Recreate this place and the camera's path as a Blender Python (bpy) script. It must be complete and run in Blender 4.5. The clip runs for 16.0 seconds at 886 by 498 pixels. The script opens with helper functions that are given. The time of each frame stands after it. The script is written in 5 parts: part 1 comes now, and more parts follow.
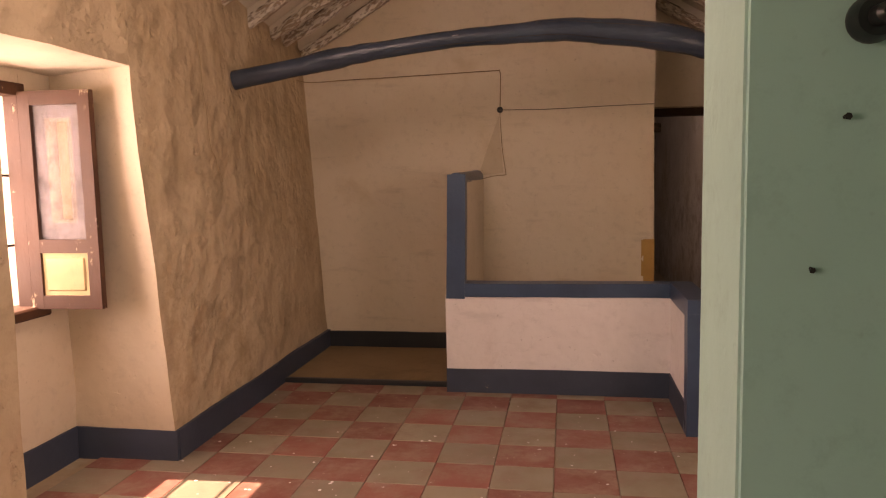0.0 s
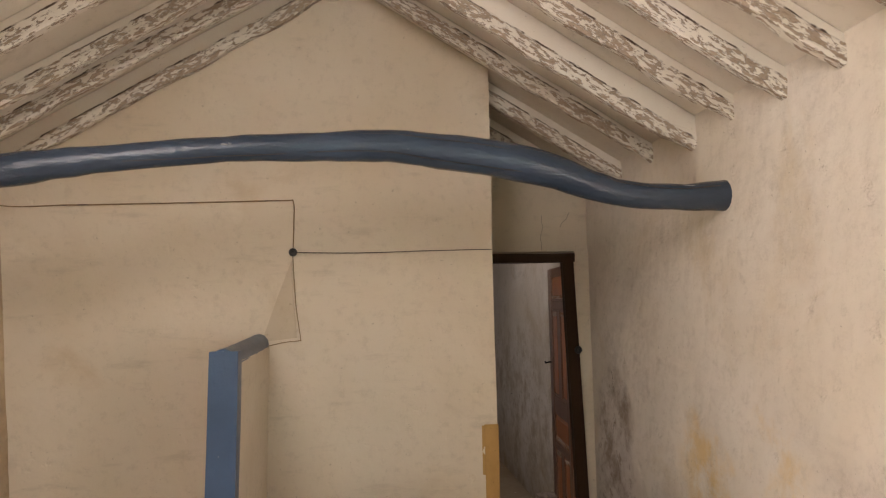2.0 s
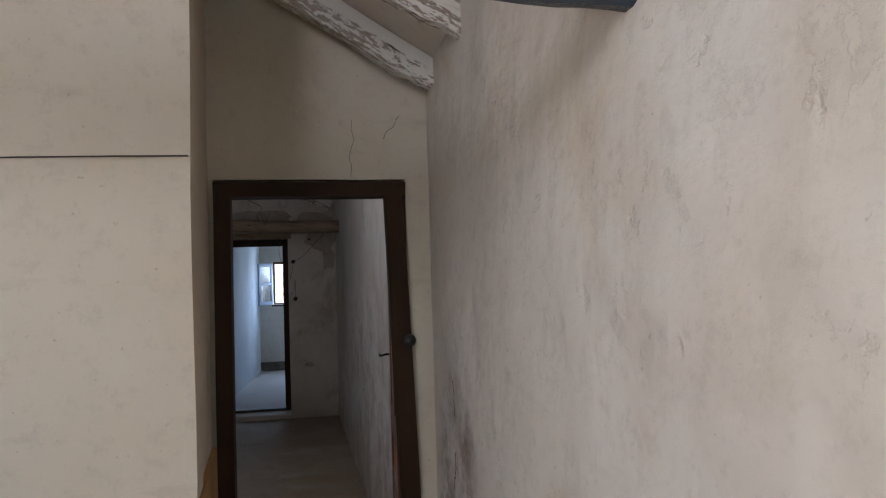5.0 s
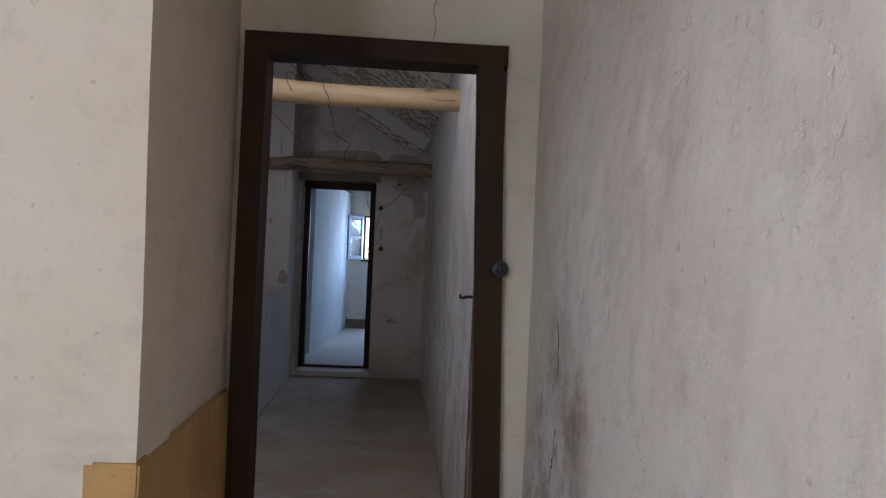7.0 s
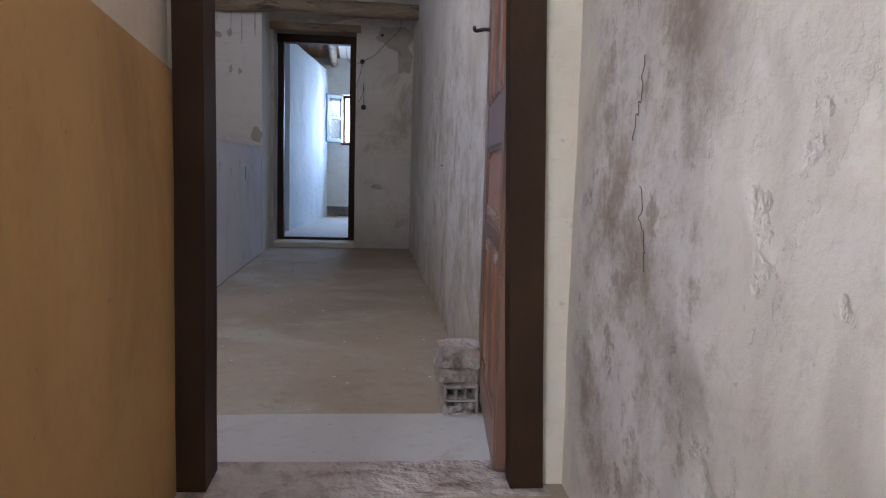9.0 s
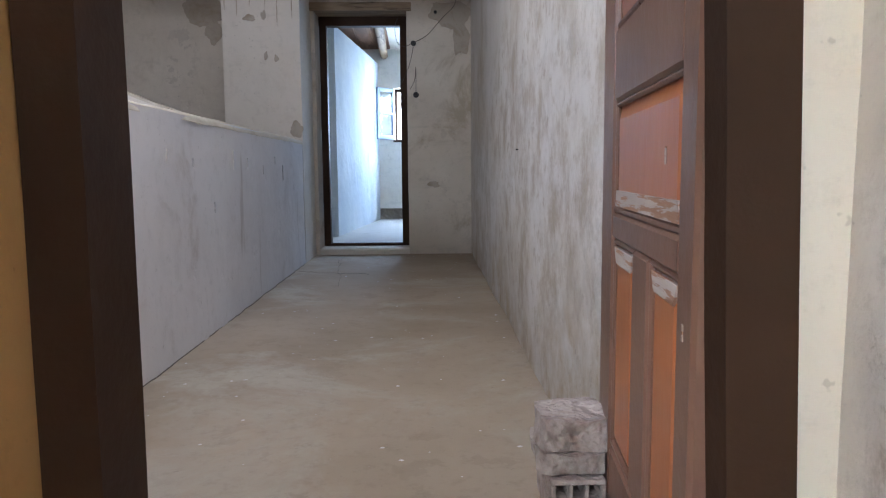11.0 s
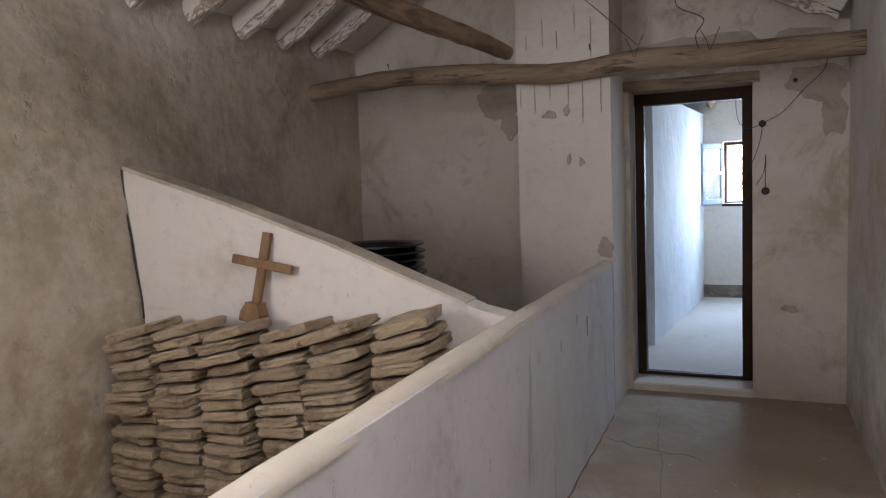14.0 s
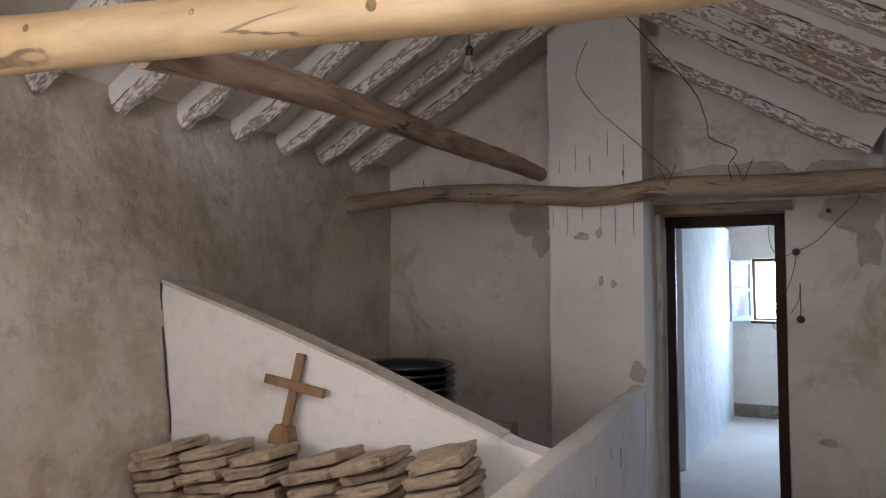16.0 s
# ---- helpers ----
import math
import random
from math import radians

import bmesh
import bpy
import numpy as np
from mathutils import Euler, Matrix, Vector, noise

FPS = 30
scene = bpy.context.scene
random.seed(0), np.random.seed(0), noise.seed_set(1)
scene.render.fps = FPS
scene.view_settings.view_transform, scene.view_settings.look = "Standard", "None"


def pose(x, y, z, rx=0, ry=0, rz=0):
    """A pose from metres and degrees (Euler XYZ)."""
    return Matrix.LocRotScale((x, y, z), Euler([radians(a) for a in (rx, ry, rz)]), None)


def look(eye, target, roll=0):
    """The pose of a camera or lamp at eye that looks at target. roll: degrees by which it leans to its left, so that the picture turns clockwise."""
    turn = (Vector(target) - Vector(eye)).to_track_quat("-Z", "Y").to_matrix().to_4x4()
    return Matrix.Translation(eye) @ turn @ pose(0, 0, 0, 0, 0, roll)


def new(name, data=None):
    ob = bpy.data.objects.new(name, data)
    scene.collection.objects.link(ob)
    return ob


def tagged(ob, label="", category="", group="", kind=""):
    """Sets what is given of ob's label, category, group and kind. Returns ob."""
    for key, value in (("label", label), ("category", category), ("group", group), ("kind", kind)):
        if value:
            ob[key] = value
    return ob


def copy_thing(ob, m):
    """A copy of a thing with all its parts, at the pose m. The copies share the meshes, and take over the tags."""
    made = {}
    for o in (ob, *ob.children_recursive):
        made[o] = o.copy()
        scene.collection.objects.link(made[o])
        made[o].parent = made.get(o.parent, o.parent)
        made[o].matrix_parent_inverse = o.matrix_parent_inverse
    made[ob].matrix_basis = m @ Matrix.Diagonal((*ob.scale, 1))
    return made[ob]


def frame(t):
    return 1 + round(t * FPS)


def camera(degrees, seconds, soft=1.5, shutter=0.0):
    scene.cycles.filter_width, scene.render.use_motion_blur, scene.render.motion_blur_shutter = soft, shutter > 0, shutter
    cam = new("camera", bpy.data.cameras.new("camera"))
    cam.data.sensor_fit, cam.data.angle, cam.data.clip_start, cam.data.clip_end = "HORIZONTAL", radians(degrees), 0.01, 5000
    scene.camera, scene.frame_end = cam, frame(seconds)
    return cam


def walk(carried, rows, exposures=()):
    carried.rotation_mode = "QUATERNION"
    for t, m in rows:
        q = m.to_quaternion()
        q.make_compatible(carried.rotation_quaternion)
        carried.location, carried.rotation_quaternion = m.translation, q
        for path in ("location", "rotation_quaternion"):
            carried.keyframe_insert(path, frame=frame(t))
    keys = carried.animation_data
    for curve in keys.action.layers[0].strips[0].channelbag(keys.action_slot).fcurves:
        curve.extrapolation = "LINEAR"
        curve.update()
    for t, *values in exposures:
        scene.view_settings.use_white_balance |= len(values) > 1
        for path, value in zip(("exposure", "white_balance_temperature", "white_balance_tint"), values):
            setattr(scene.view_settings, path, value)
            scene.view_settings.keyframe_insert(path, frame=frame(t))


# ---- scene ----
cam = camera(63.2, 16.0, soft=1.2)
PATH = [
    (0, (0.362, 0.991, 1.332), (0.027, 2.952, 1.128), -1.2),
    (0.5, (0.219, 1.365, 1.314), (0.138, 3.34, 1.006), -0.7),
    (1, (0.159, 1.768, 1.314), (0.292, 3.734, 0.97), -3.3),
    (1.5, (0.177, 2.134, 1.414), (0.564, 4.088, 1.237), -1.8),
    (2, (0.23, 2.384, 1.496), (0.471, 4.364, 1.652), -1.2),
    (2.5, (0.28, 2.583, 1.569), (0.317, 4.555, 1.902), -0.8),
    (3, (0.306, 2.837, 1.565), (0.298, 4.799, 1.953), -1.8),
    (3.5, (0.502, 3.098, 1.552), (0.483, 5.074, 1.859), -2.7),
    (4, (0.748, 3.391, 1.569), (0.937, 5.373, 1.764), -2.9),
    (4.5, (0.999, 3.811, 1.538), (1.413, 5.76, 1.705), -2.8),
    (5, (1.258, 4.214, 1.468), (1.666, 6.171, 1.523), -1.6),
    (7.3, (1.408, 5.178, 1.165), (1.534, 7.174, 1.154), 2.7),
    (7.5, (1.372, 5.269, 1.101), (1.553, 7.261, 1.095), 2.8),
    (8, (1.396, 5.411, 0.906), (1.575, 7.403, 0.873), 3.9),
    (8.3, (1.377, 5.463, 0.829), (1.573, 7.45, 0.719), 3.9),
    (8.5, (1.377, 5.494, 0.803), (1.568, 7.476, 0.615), 2.5),
    (9, (1.369, 5.593, 0.599), (1.568, 7.571, 0.381), 1.6),
    (9.2, (1.389, 5.602, 0.542), (1.547, 7.583, 0.319), 1.4),
    (11.3, (1.363, 6.62, 0.54), (1.395, 8.608, 0.326), -0.7),
    (11.5, (1.362, 6.741, 0.558), (1.361, 8.73, 0.351), -0.9),
    (12, (1.337, 6.964, 0.835), (0.9, 8.904, 0.62), -1.3),
    (12.5, (1.259, 7.149, 0.922), (0.603, 9.028, 0.726), -2.1),
    (13, (1.149, 7.241, 1.103), (0.479, 9.118, 0.934), -2.4),
    (13.5, (1.153, 7.44, 1.141), (0.465, 9.308, 0.951), -3.2),
    (14, (1.167, 7.588, 1.286), (0.389, 9.422, 1.11), -2.2),
    (14.5, (1.131, 7.592, 1.351), (0.331, 9.411, 1.126), -1.5),
    (15, (1.125, 7.572, 1.392), (0.294, 9.383, 1.216), -0.9),
    (15.5, (1.101, 7.569, 1.417), (0.269, 9.388, 1.39), -0.4),
    (16, (1.101, 7.564, 1.43), (0.277, 9.384, 1.515), -0.2),
]
EXPOSURES = [(0.0, 1.65, 11700, 52), (1.1, 2.08, 11700, 42), (1.6, 2.38, 9800, 30), (2.4, 2.62, 7200, 26), (5.2, 2.6, 6100, 21), (7.5, 3.2, 5800, 23), (9.0, 4.0, 5850, 23), (11.5, 4.75, 5950, 18), (12.5, 4.65, 6400, 19), (13.5, 4.5, 6600, 23), (16.0, 4.52, 6500, 23)]
walk(cam, [(t, look(eye, target, roll)) for t, eye, target, roll in PATH], EXPOSURES)

# ---- light ----
SUN_WAY = Vector((0.57, 0.03, -0.80)).normalized()
world = bpy.data.worlds.new("world")
scene.world = world
world.use_nodes = True
wn = world.node_tree
sky = wn.nodes.new("ShaderNodeTexSky")
sky.sky_type, sky.sun_disc = "NISHITA", False
sky.sun_elevation = math.asin(-SUN_WAY.z)
sky.sun_rotation = math.atan2(-SUN_WAY.x, -SUN_WAY.y)
wn.links.new(sky.outputs[0], wn.nodes["Background"].inputs[0])
wn.nodes["Background"].inputs[1].default_value = 0.12

sun_data = bpy.data.lights.new("sun", "SUN")
sun_data.energy, sun_data.angle, sun_data.color = 5.0, radians(0.5), (1.0, 0.95, 0.87)
sun = new("sun", sun_data)
sun.matrix_world = look((-6, 0, 8), Vector((-6, 0, 8)) + SUN_WAY)


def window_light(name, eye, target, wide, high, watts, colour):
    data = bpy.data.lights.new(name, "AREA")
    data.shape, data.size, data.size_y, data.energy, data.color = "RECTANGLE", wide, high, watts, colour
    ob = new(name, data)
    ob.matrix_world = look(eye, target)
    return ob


COOL = (0.88, 0.94, 1.0)
window_light("window_light", (-2.12, 3.45, 1.26), (0.4, 4.1, 0.9), 0.66, 0.9, 7, COOL)
# Added lamp at an unseen, made-up opening; brightens the end and left walls.
window_light("window_light", (2.05, 2.5, 1.42), (0.0, 3.2, 1.2), 0.95, 1.0, 9, COOL)
window_light("window_light", (1.27, 16.74, 1.30), (1.05, 14.4, -0.1), 0.66, 0.66, 4.2, (0.50, 0.73, 1.0))
# Added lamp under the closed roof; brightens the corridor from above.
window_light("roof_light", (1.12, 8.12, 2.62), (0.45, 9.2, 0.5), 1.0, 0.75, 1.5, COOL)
# Fill lamp in an invented opening, tilted up to brighten the far rafters.
window_light("window_light", (-0.95, 7.34, 1.62), (0.2, 8.9, 2.6), 0.95, 0.85, 1.75, COOL)
# Another added lamp below the closed slope, filling the tiled room.
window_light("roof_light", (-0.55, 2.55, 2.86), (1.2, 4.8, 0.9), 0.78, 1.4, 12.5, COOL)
# Lamp added out of view to brighten the green walls; no window known.
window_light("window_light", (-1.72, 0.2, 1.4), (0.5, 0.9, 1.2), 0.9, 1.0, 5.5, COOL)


# ---- materials ----
def material(name, rough=0.8, metal=0.0):
    m = bpy.data.materials.new(name)
    m.use_nodes = True
    b = m.node_tree.nodes["Principled BSDF"]
    b.inputs["Roughness"].default_value, b.inputs["Metallic"].default_value = rough, metal
    return m, m.node_tree, b


def node(nt, kind, **values):
    n = nt.nodes.new(kind)
    for key, value in values.items():
        n.inputs[key].default_value = value
    return n


def noise_of(nt, scale, detail=4.0, rough=0.6, stretch=None, distort=0.0):
    """Noise over world position, stretched along the axes where told."""
    geo = nt.nodes.new("ShaderNodeNewGeometry")
    tex = node(nt, "ShaderNodeTexNoise", Scale=scale, Detail=detail, Roughness=rough, Distortion=distort)
    if stretch:
        mul = nt.nodes.new("ShaderNodeVectorMath")
        mul.operation = "MULTIPLY"
        mul.inputs[1].default_value = stretch
        nt.links.new(geo.outputs["Position"], mul.inputs[0])
        nt.links.new(mul.outputs[0], tex.inputs["Vector"])
    else:
        nt.links.new(geo.outputs["Position"], tex.inputs["Vector"])
    return tex.outputs["Fac"]


def ramp(nt, value, low, high):
    r = nt.nodes.new("ShaderNodeMapRange")
    r.interpolation_type = "SMOOTHSTEP"
    r.inputs["From Min"].default_value, r.inputs["From Max"].default_value = low, high
    nt.links.new(value, r.inputs["Value"])
    return r.outputs["Result"]


def mixed(nt, fac, a, b):
    """Colour a where fac is 0, b where it is 1; each a colour or a socket."""
    m = nt.nodes.new("ShaderNodeMix")
    m.data_type = "RGBA"
    if isinstance(fac, float):
        m.inputs[0].default_value = fac
    else:
        nt.links.new(fac, m.inputs[0])
    for slot, v in ((6, a), (7, b)):
        if isinstance(v, tuple):
            m.inputs[slot].default_value = (*v, 1.0)
        else:
            nt.links.new(v, m.inputs[slot])
    return m.outputs[2]


def maths(nt, op, a, b):
    m = nt.nodes.new("ShaderNodeMath")
    m.operation = op
    for n, v in enumerate((a, b)):
        if isinstance(v, (float, int)):
            m.inputs[n].default_value = v
        else:
            nt.links.new(v, m.inputs[n])
    return m.outputs[0]


def bumped(nt, b, height, strength, distance):
    n = node(nt, "ShaderNodeBump", Strength=strength, Distance=distance)
    nt.links.new(height, n.inputs["Height"])
    nt.links.new(n.outputs[0], b.inputs["Normal"])


def axis_of(nt, n):
    geo = nt.nodes.new("ShaderNodeNewGeometry")
    sep = nt.nodes.new("ShaderNodeSeparateXYZ")
    nt.links.new(geo.outputs["Position"], sep.inputs[0])
    return sep.outputs[n]


def plaster(name, base, second, stain, low=0.52, high=0.72, stain_scale=1.6, bump=0.5, lumps=2.6, damp=None, streaks=False, patch=None, flake=0.0, smear=0.0, deep=0.032, blobs=(), marble=None):
    """Old lime plaster: two tones in large clouds, stains of their own shape, brush grain and lumps.
    damp: (colour, height where it fades out, height where it is full)."""
    m, nt, b = material(name, 0.92)
    c = mixed(nt, ramp(nt, noise_of(nt, 0.9, 3), 0.35, 0.68), base, second)
    c = mixed(nt, ramp(nt, noise_of(nt, stain_scale, 8, 0.68, distort=0.6), low, high), c, stain)
    if damp:
        cloud = noise_of(nt, 1.9, 7, 0.66, distort=0.8)
        level = maths(nt, "ADD", axis_of(nt, 2), maths(nt, "MULTIPLY", maths(nt, "SUBTRACT", cloud, 0.5), 2.6))
        f = ramp(nt, level, damp[2], damp[1])
        f2 = maths(nt, "MULTIPLY", maths(nt, "SUBTRACT", 1.0, f), ramp(nt, noise_of(nt, 5.5, 8, 0.7), 0.36, 0.62))
        c = mixed(nt, f2, c, damp[0])
    if patch:
        along, up = axis_of(nt, 1), maths(nt, "ADD", axis_of(nt, 2), maths(nt, "MULTIPLY", maths(nt, "SUBTRACT", noise_of(nt, 2.4, 6, 0.6), 0.5), 1.8))
        f = maths(nt, "MULTIPLY", ramp(nt, along, patch[1], patch[1] + 0.25), ramp(nt, along, patch[2], patch[2] - 0.4))
        f = maths(nt, "MULTIPLY", f, ramp(nt, up, patch[3], patch[3] - 0.35))
        c = mixed(nt, maths(nt, "MULTIPLY", f, ramp(nt, noise_of(nt, 6.0, 7, 0.7), 0.66, 0.42)), c, patch[0])
    if marble:
        veins = maths(nt, "MAXIMUM", ramp(nt, noise_of(nt, 3.4, 10, 0.72), 0.44, 0.64), maths(nt, "MULTIPLY", ramp(nt, noise_of(nt, 12.0, 9, 0.76), 0.50, 0.64), 0.85))
        edge = maths(nt, "MULTIPLY", maths(nt, "SUBTRACT", noise_of(nt, 2.1, 8, 0.66), 0.5), 2.4)
        total = None
        for y0, ry, z0, rz, amount in blobs:
            dy, dz = (maths(nt, "POWER", maths(nt, "DIVIDE", maths(nt, "SUBTRACT", axis_of(nt, a), c0), r0), 2.0) for a, c0, r0 in ((1, y0, ry), (2, z0, rz)))
            f = maths(nt, "MULTIPLY", ramp(nt, maths(nt, "ADD", maths(nt, "ADD", dy, dz), edge), 1.25, 0.35), amount)
            total = f if total is None else maths(nt, "MAXIMUM", total, f)
        c = mixed(nt, maths(nt, "MULTIPLY", total, 0.55), c, marble[0])
        c = mixed(nt, maths(nt, "MULTIPLY", total, veins), c, marble[1])
    if streaks:
        s = noise_of(nt, 11.0, 3, 0.5, stretch=(1, 1, 0.10))
        c = mixed(nt, maths(nt, "MULTIPLY", ramp(nt, s, 0.66, 0.74), 0.7), c, stain)
    lost = None
    if flake:
        lost = maths(nt, "MULTIPLY", ramp(nt, noise_of(nt, 5.5, 9, 0.70), 0.555, 0.585), ramp(nt, noise_of(nt, 1.1, 3), 0.42, 0.60))
        c = mixed(nt, maths(nt, "MULTIPLY", lost, flake), c, tuple(0.62 * v for v in second))
    if smear:
        f = maths(nt, "MULTIPLY", ramp(nt, noise_of(nt, 4.5, 6, 0.65, stretch=(0.55, 0.55, 2.6)), 0.56, 0.74), smear)
        c = mixed(nt, f, c, tuple(0.55 * v for v in second))
    c = mixed(nt, maths(nt, "MULTIPLY", ramp(nt, noise_of(nt, 17, 9, 0.78), 0.50, 0.68), 0.28), c, tuple(0.66 * v for v in second))
    specks = ramp(nt, noise_of(nt, 38, 2), 0.70, 0.76)
    c = mixed(nt, maths(nt, "MULTIPLY", specks, 0.35), c, tuple(0.45 * v for v in stain))
    nt.links.new(c, b.inputs["Base Color"])
    pits = ramp(nt, noise_of(nt, 9.0, 5, 0.6), 0.62, 0.76)
    h = maths(nt, "ADD", maths(nt, "MULTIPLY", noise_of(nt, lumps, 3, 0.5), 3.0), maths(nt, "MULTIPLY", noise_of(nt, 7, 4, 0.5), 0.7))
    h = maths(nt, "SUBTRACT", h, maths(nt, "MULTIPLY", pits, 0.35))
    h = maths(nt, "ADD", h, maths(nt, "MULTIPLY", noise_of(nt, 45, 6, 0.7), 0.10))
    if lost is not None:
        h = maths(nt, "SUBTRACT", h, maths(nt, "MULTIPLY", lost, 0.4 * flake))
    bumped(nt, b, h, bump, deep)
    return m


def paint(name, base, worn, rough=0.45, chip=0.66, scale=9.0, bump=0.15, stretch=None, shine=0.5):
    """Brushed paint, chipped where the noise is high."""
    m, nt, b = material(name, rough)
    b.inputs["Specular IOR Level"].default_value = shine
    c = mixed(nt, ramp(nt, noise_of(nt, 2.5, 4), 0.3, 0.7), base, tuple(0.72 * v for v in base))
    chips = ramp(nt, noise_of(nt, scale, 9, 0.72, stretch), chip, chip + 0.04)
    c = mixed(nt, chips, c, worn)
    nt.links.new(c, b.inputs["Base Color"])
    rr = mixed(nt, chips, (rough, rough, rough), (0.85, 0.85, 0.85))
    nt.links.new(rr, b.inputs["Roughness"])
    h = maths(nt, "SUBTRACT", noise_of(nt, 30, 5, 0.6, stretch), chips)
    bumped(nt, b, h, bump, 0.012)
    return m


def peeling():
    """Flaking whitewash on a rafter, in strips along its length."""
    m, nt, b = material("peeling_white_rafter", 0.85)
    tc = nt.nodes.new("ShaderNodeTexCoord")
    info = nt.nodes.new("ShaderNodeObjectInfo")
    shift = nt.nodes.new("ShaderNodeVectorMath")
    shift.operation = "ADD"
    scaled = nt.nodes.new("ShaderNodeVectorMath")
    scaled.operation = "MULTIPLY"
    scaled.inputs[1].default_value = (0.34, 1.4, 1.1)
    move = maths(nt, "MULTIPLY", info.outputs["Random"], 40.0)
    nt.links.new(tc.outputs["Object"], scaled.inputs[0])
    nt.links.new(scaled.outputs[0], shift.inputs[0])
    nt.links.new(move, shift.inputs[1])
    tex = node(nt, "ShaderNodeTexNoise", Scale=58.0, Detail=9.0, Roughness=0.70)
    nt.links.new(shift.outputs[0], tex.inputs["Vector"])
    sep = nt.nodes.new("ShaderNodeSeparateXYZ")
    nt.links.new(tc.outputs["Object"], sep.inputs[0])
    depth = maths(nt, "MULTIPLY", sep.outputs[2], -1.0)
    ragged = maths(nt, "MULTIPLY", maths(nt, "SUBTRACT", tex.outputs["Fac"], 0.5), 0.05)
    low = ramp(nt, maths(nt, "ADD", depth, ragged), 0.058, 0.066)
    worn = maths(nt, "ADD", tex.outputs["Fac"], maths(nt, "MULTIPLY", maths(nt, "SUBTRACT", noise_of(nt, 2.6, 3), 0.5), 0.25))
    worn = maths(nt, "SUBTRACT", worn, maths(nt, "MULTIPLY", maths(nt, "SUBTRACT", 1.0, low), 0.16))
    bare = ramp(nt, worn, 0.515, 0.53)
    c = mixed(nt, ramp(nt, noise_of(nt, 3.0, 4), 0.3, 0.7), (0.76, 0.715, 0.64), (0.70, 0.645, 0.56))
    c = mixed(nt, bare, c, mixed(nt, ramp(nt, tex.outputs["Fac"], 0.5, 0.70), (0.46, 0.365, 0.28), (0.29, 0.21, 0.15)))
    # Edge shadows of the flaking paint, put into the colour as thin lines.
    edge = maths(nt, "MULTIPLY", ramp(nt, worn, 0.498, 0.512), ramp(nt, worn, 0.545, 0.53))
    c = mixed(nt, maths(nt, "MULTIPLY", edge, 0.7), c, (0.12, 0.08, 0.055))
    # Shadow line along the timber's ledge, also painted dark.
    ledge_shade = maths(nt, "MULTIPLY", ramp(nt, maths(nt, "ADD", depth, maths(nt, "MULTIPLY", ragged, 0.5)), 0.054, 0.058), ramp(nt, maths(nt, "ADD", depth, maths(nt, "MULTIPLY", ragged, 0.5)), 0.066, 0.062))
    c = mixed(nt, maths(nt, "MULTIPLY", ledge_shade, ramp(nt, noise_of(nt, 7.0, 5), 0.44, 0.56)), c, (0.085, 0.055, 0.038))
    nt.links.new(c, b.inputs["Base Color"])
    bumped(nt, b, maths(nt, "SUBTRACT", maths(nt, "MULTIPLY", tex.outputs["Fac"], 0.4), bare), 0.8, 0.008)
    return m


def timber(name, base, dark, rough=0.65, stretch=(1, 1, 1), scale=9.0, bump=0.35):
    m, nt, b = material(name, rough)
    grain = noise_of(nt, scale, 8, 0.65, stretch, 0.8)
    c = mixed(nt, ramp(nt, grain, 0.32, 0.7), base, dark)
    c = mixed(nt, ramp(nt, noise_of(nt, 2.2, 4), 0.5, 0.75), c, tuple(0.7 * v for v in base))
    split = maths(nt, "ABSOLUTE", maths(nt, "SUBTRACT", noise_of(nt, 0.9 * scale, 3, 0.5, tuple(v * (0.45 if v < 0.5 else 1.0) for v in stretch), 0.5), 0.5), 0.0)
    split = maths(nt, "MULTIPLY", ramp(nt, split, 0.022, 0.006), ramp(nt, noise_of(nt, 3.0, 4), 0.48, 0.60))
    c = mixed(nt, maths(nt, "MULTIPLY", split, 0.8), c, tuple(0.25 * v for v in dark))
    nt.links.new(c, b.inputs["Base Color"])
    bumped(nt, b, maths(nt, "SUBTRACT", grain, split), bump, 0.01)
    return m


CREAM = plaster("cream_limewash", (0.68, 0.60, 0.485), (0.64, 0.545, 0.415), (0.56, 0.455, 0.32), 0.55, 0.80, 1.2, 0.22, 1.6, smear=0.30)
OCHRE = plaster("stained_limewash", (0.58, 0.455, 0.315), (0.49, 0.375, 0.25), (0.39, 0.28, 0.17), 0.44, 0.74, 1.5, 0.75, 3.0, flake=0.22, smear=0.10, deep=0.05, blobs=((4.3, 0.9, 0.3, 0.8, 0.7), (5.6, 0.8, 1.3, 0.7, 0.5)), marble=((0.60, 0.48, 0.33), (0.38, 0.27, 0.16)))
DAMP = plaster("damp_limewash", (0.70, 0.645, 0.565), (0.65, 0.575, 0.47), (0.60, 0.505, 0.37), 0.54, 0.74, 1.1, 0.5, 2.4, patch=((0.68, 0.50, 0.26), 4.70, 5.95, 1.0), flake=0.12, smear=0.08, deep=0.05, blobs=((3.75, 1.0, 0.35, 0.95, 1.0), (6.78, 0.36, 0.35, 0.95, 1.0), (2.7, 0.9, 0.2, 0.7, 0.7)), marble=((0.60, 0.565, 0.54), (0.31, 0.245, 0.185)))
WHITE = plaster("white_limewash", (0.71, 0.66, 0.59), (0.66, 0.605, 0.53), (0.55, 0.475, 0.385), 0.58, 0.80, 1.6, 0.25, 3.0, smear=0.25)
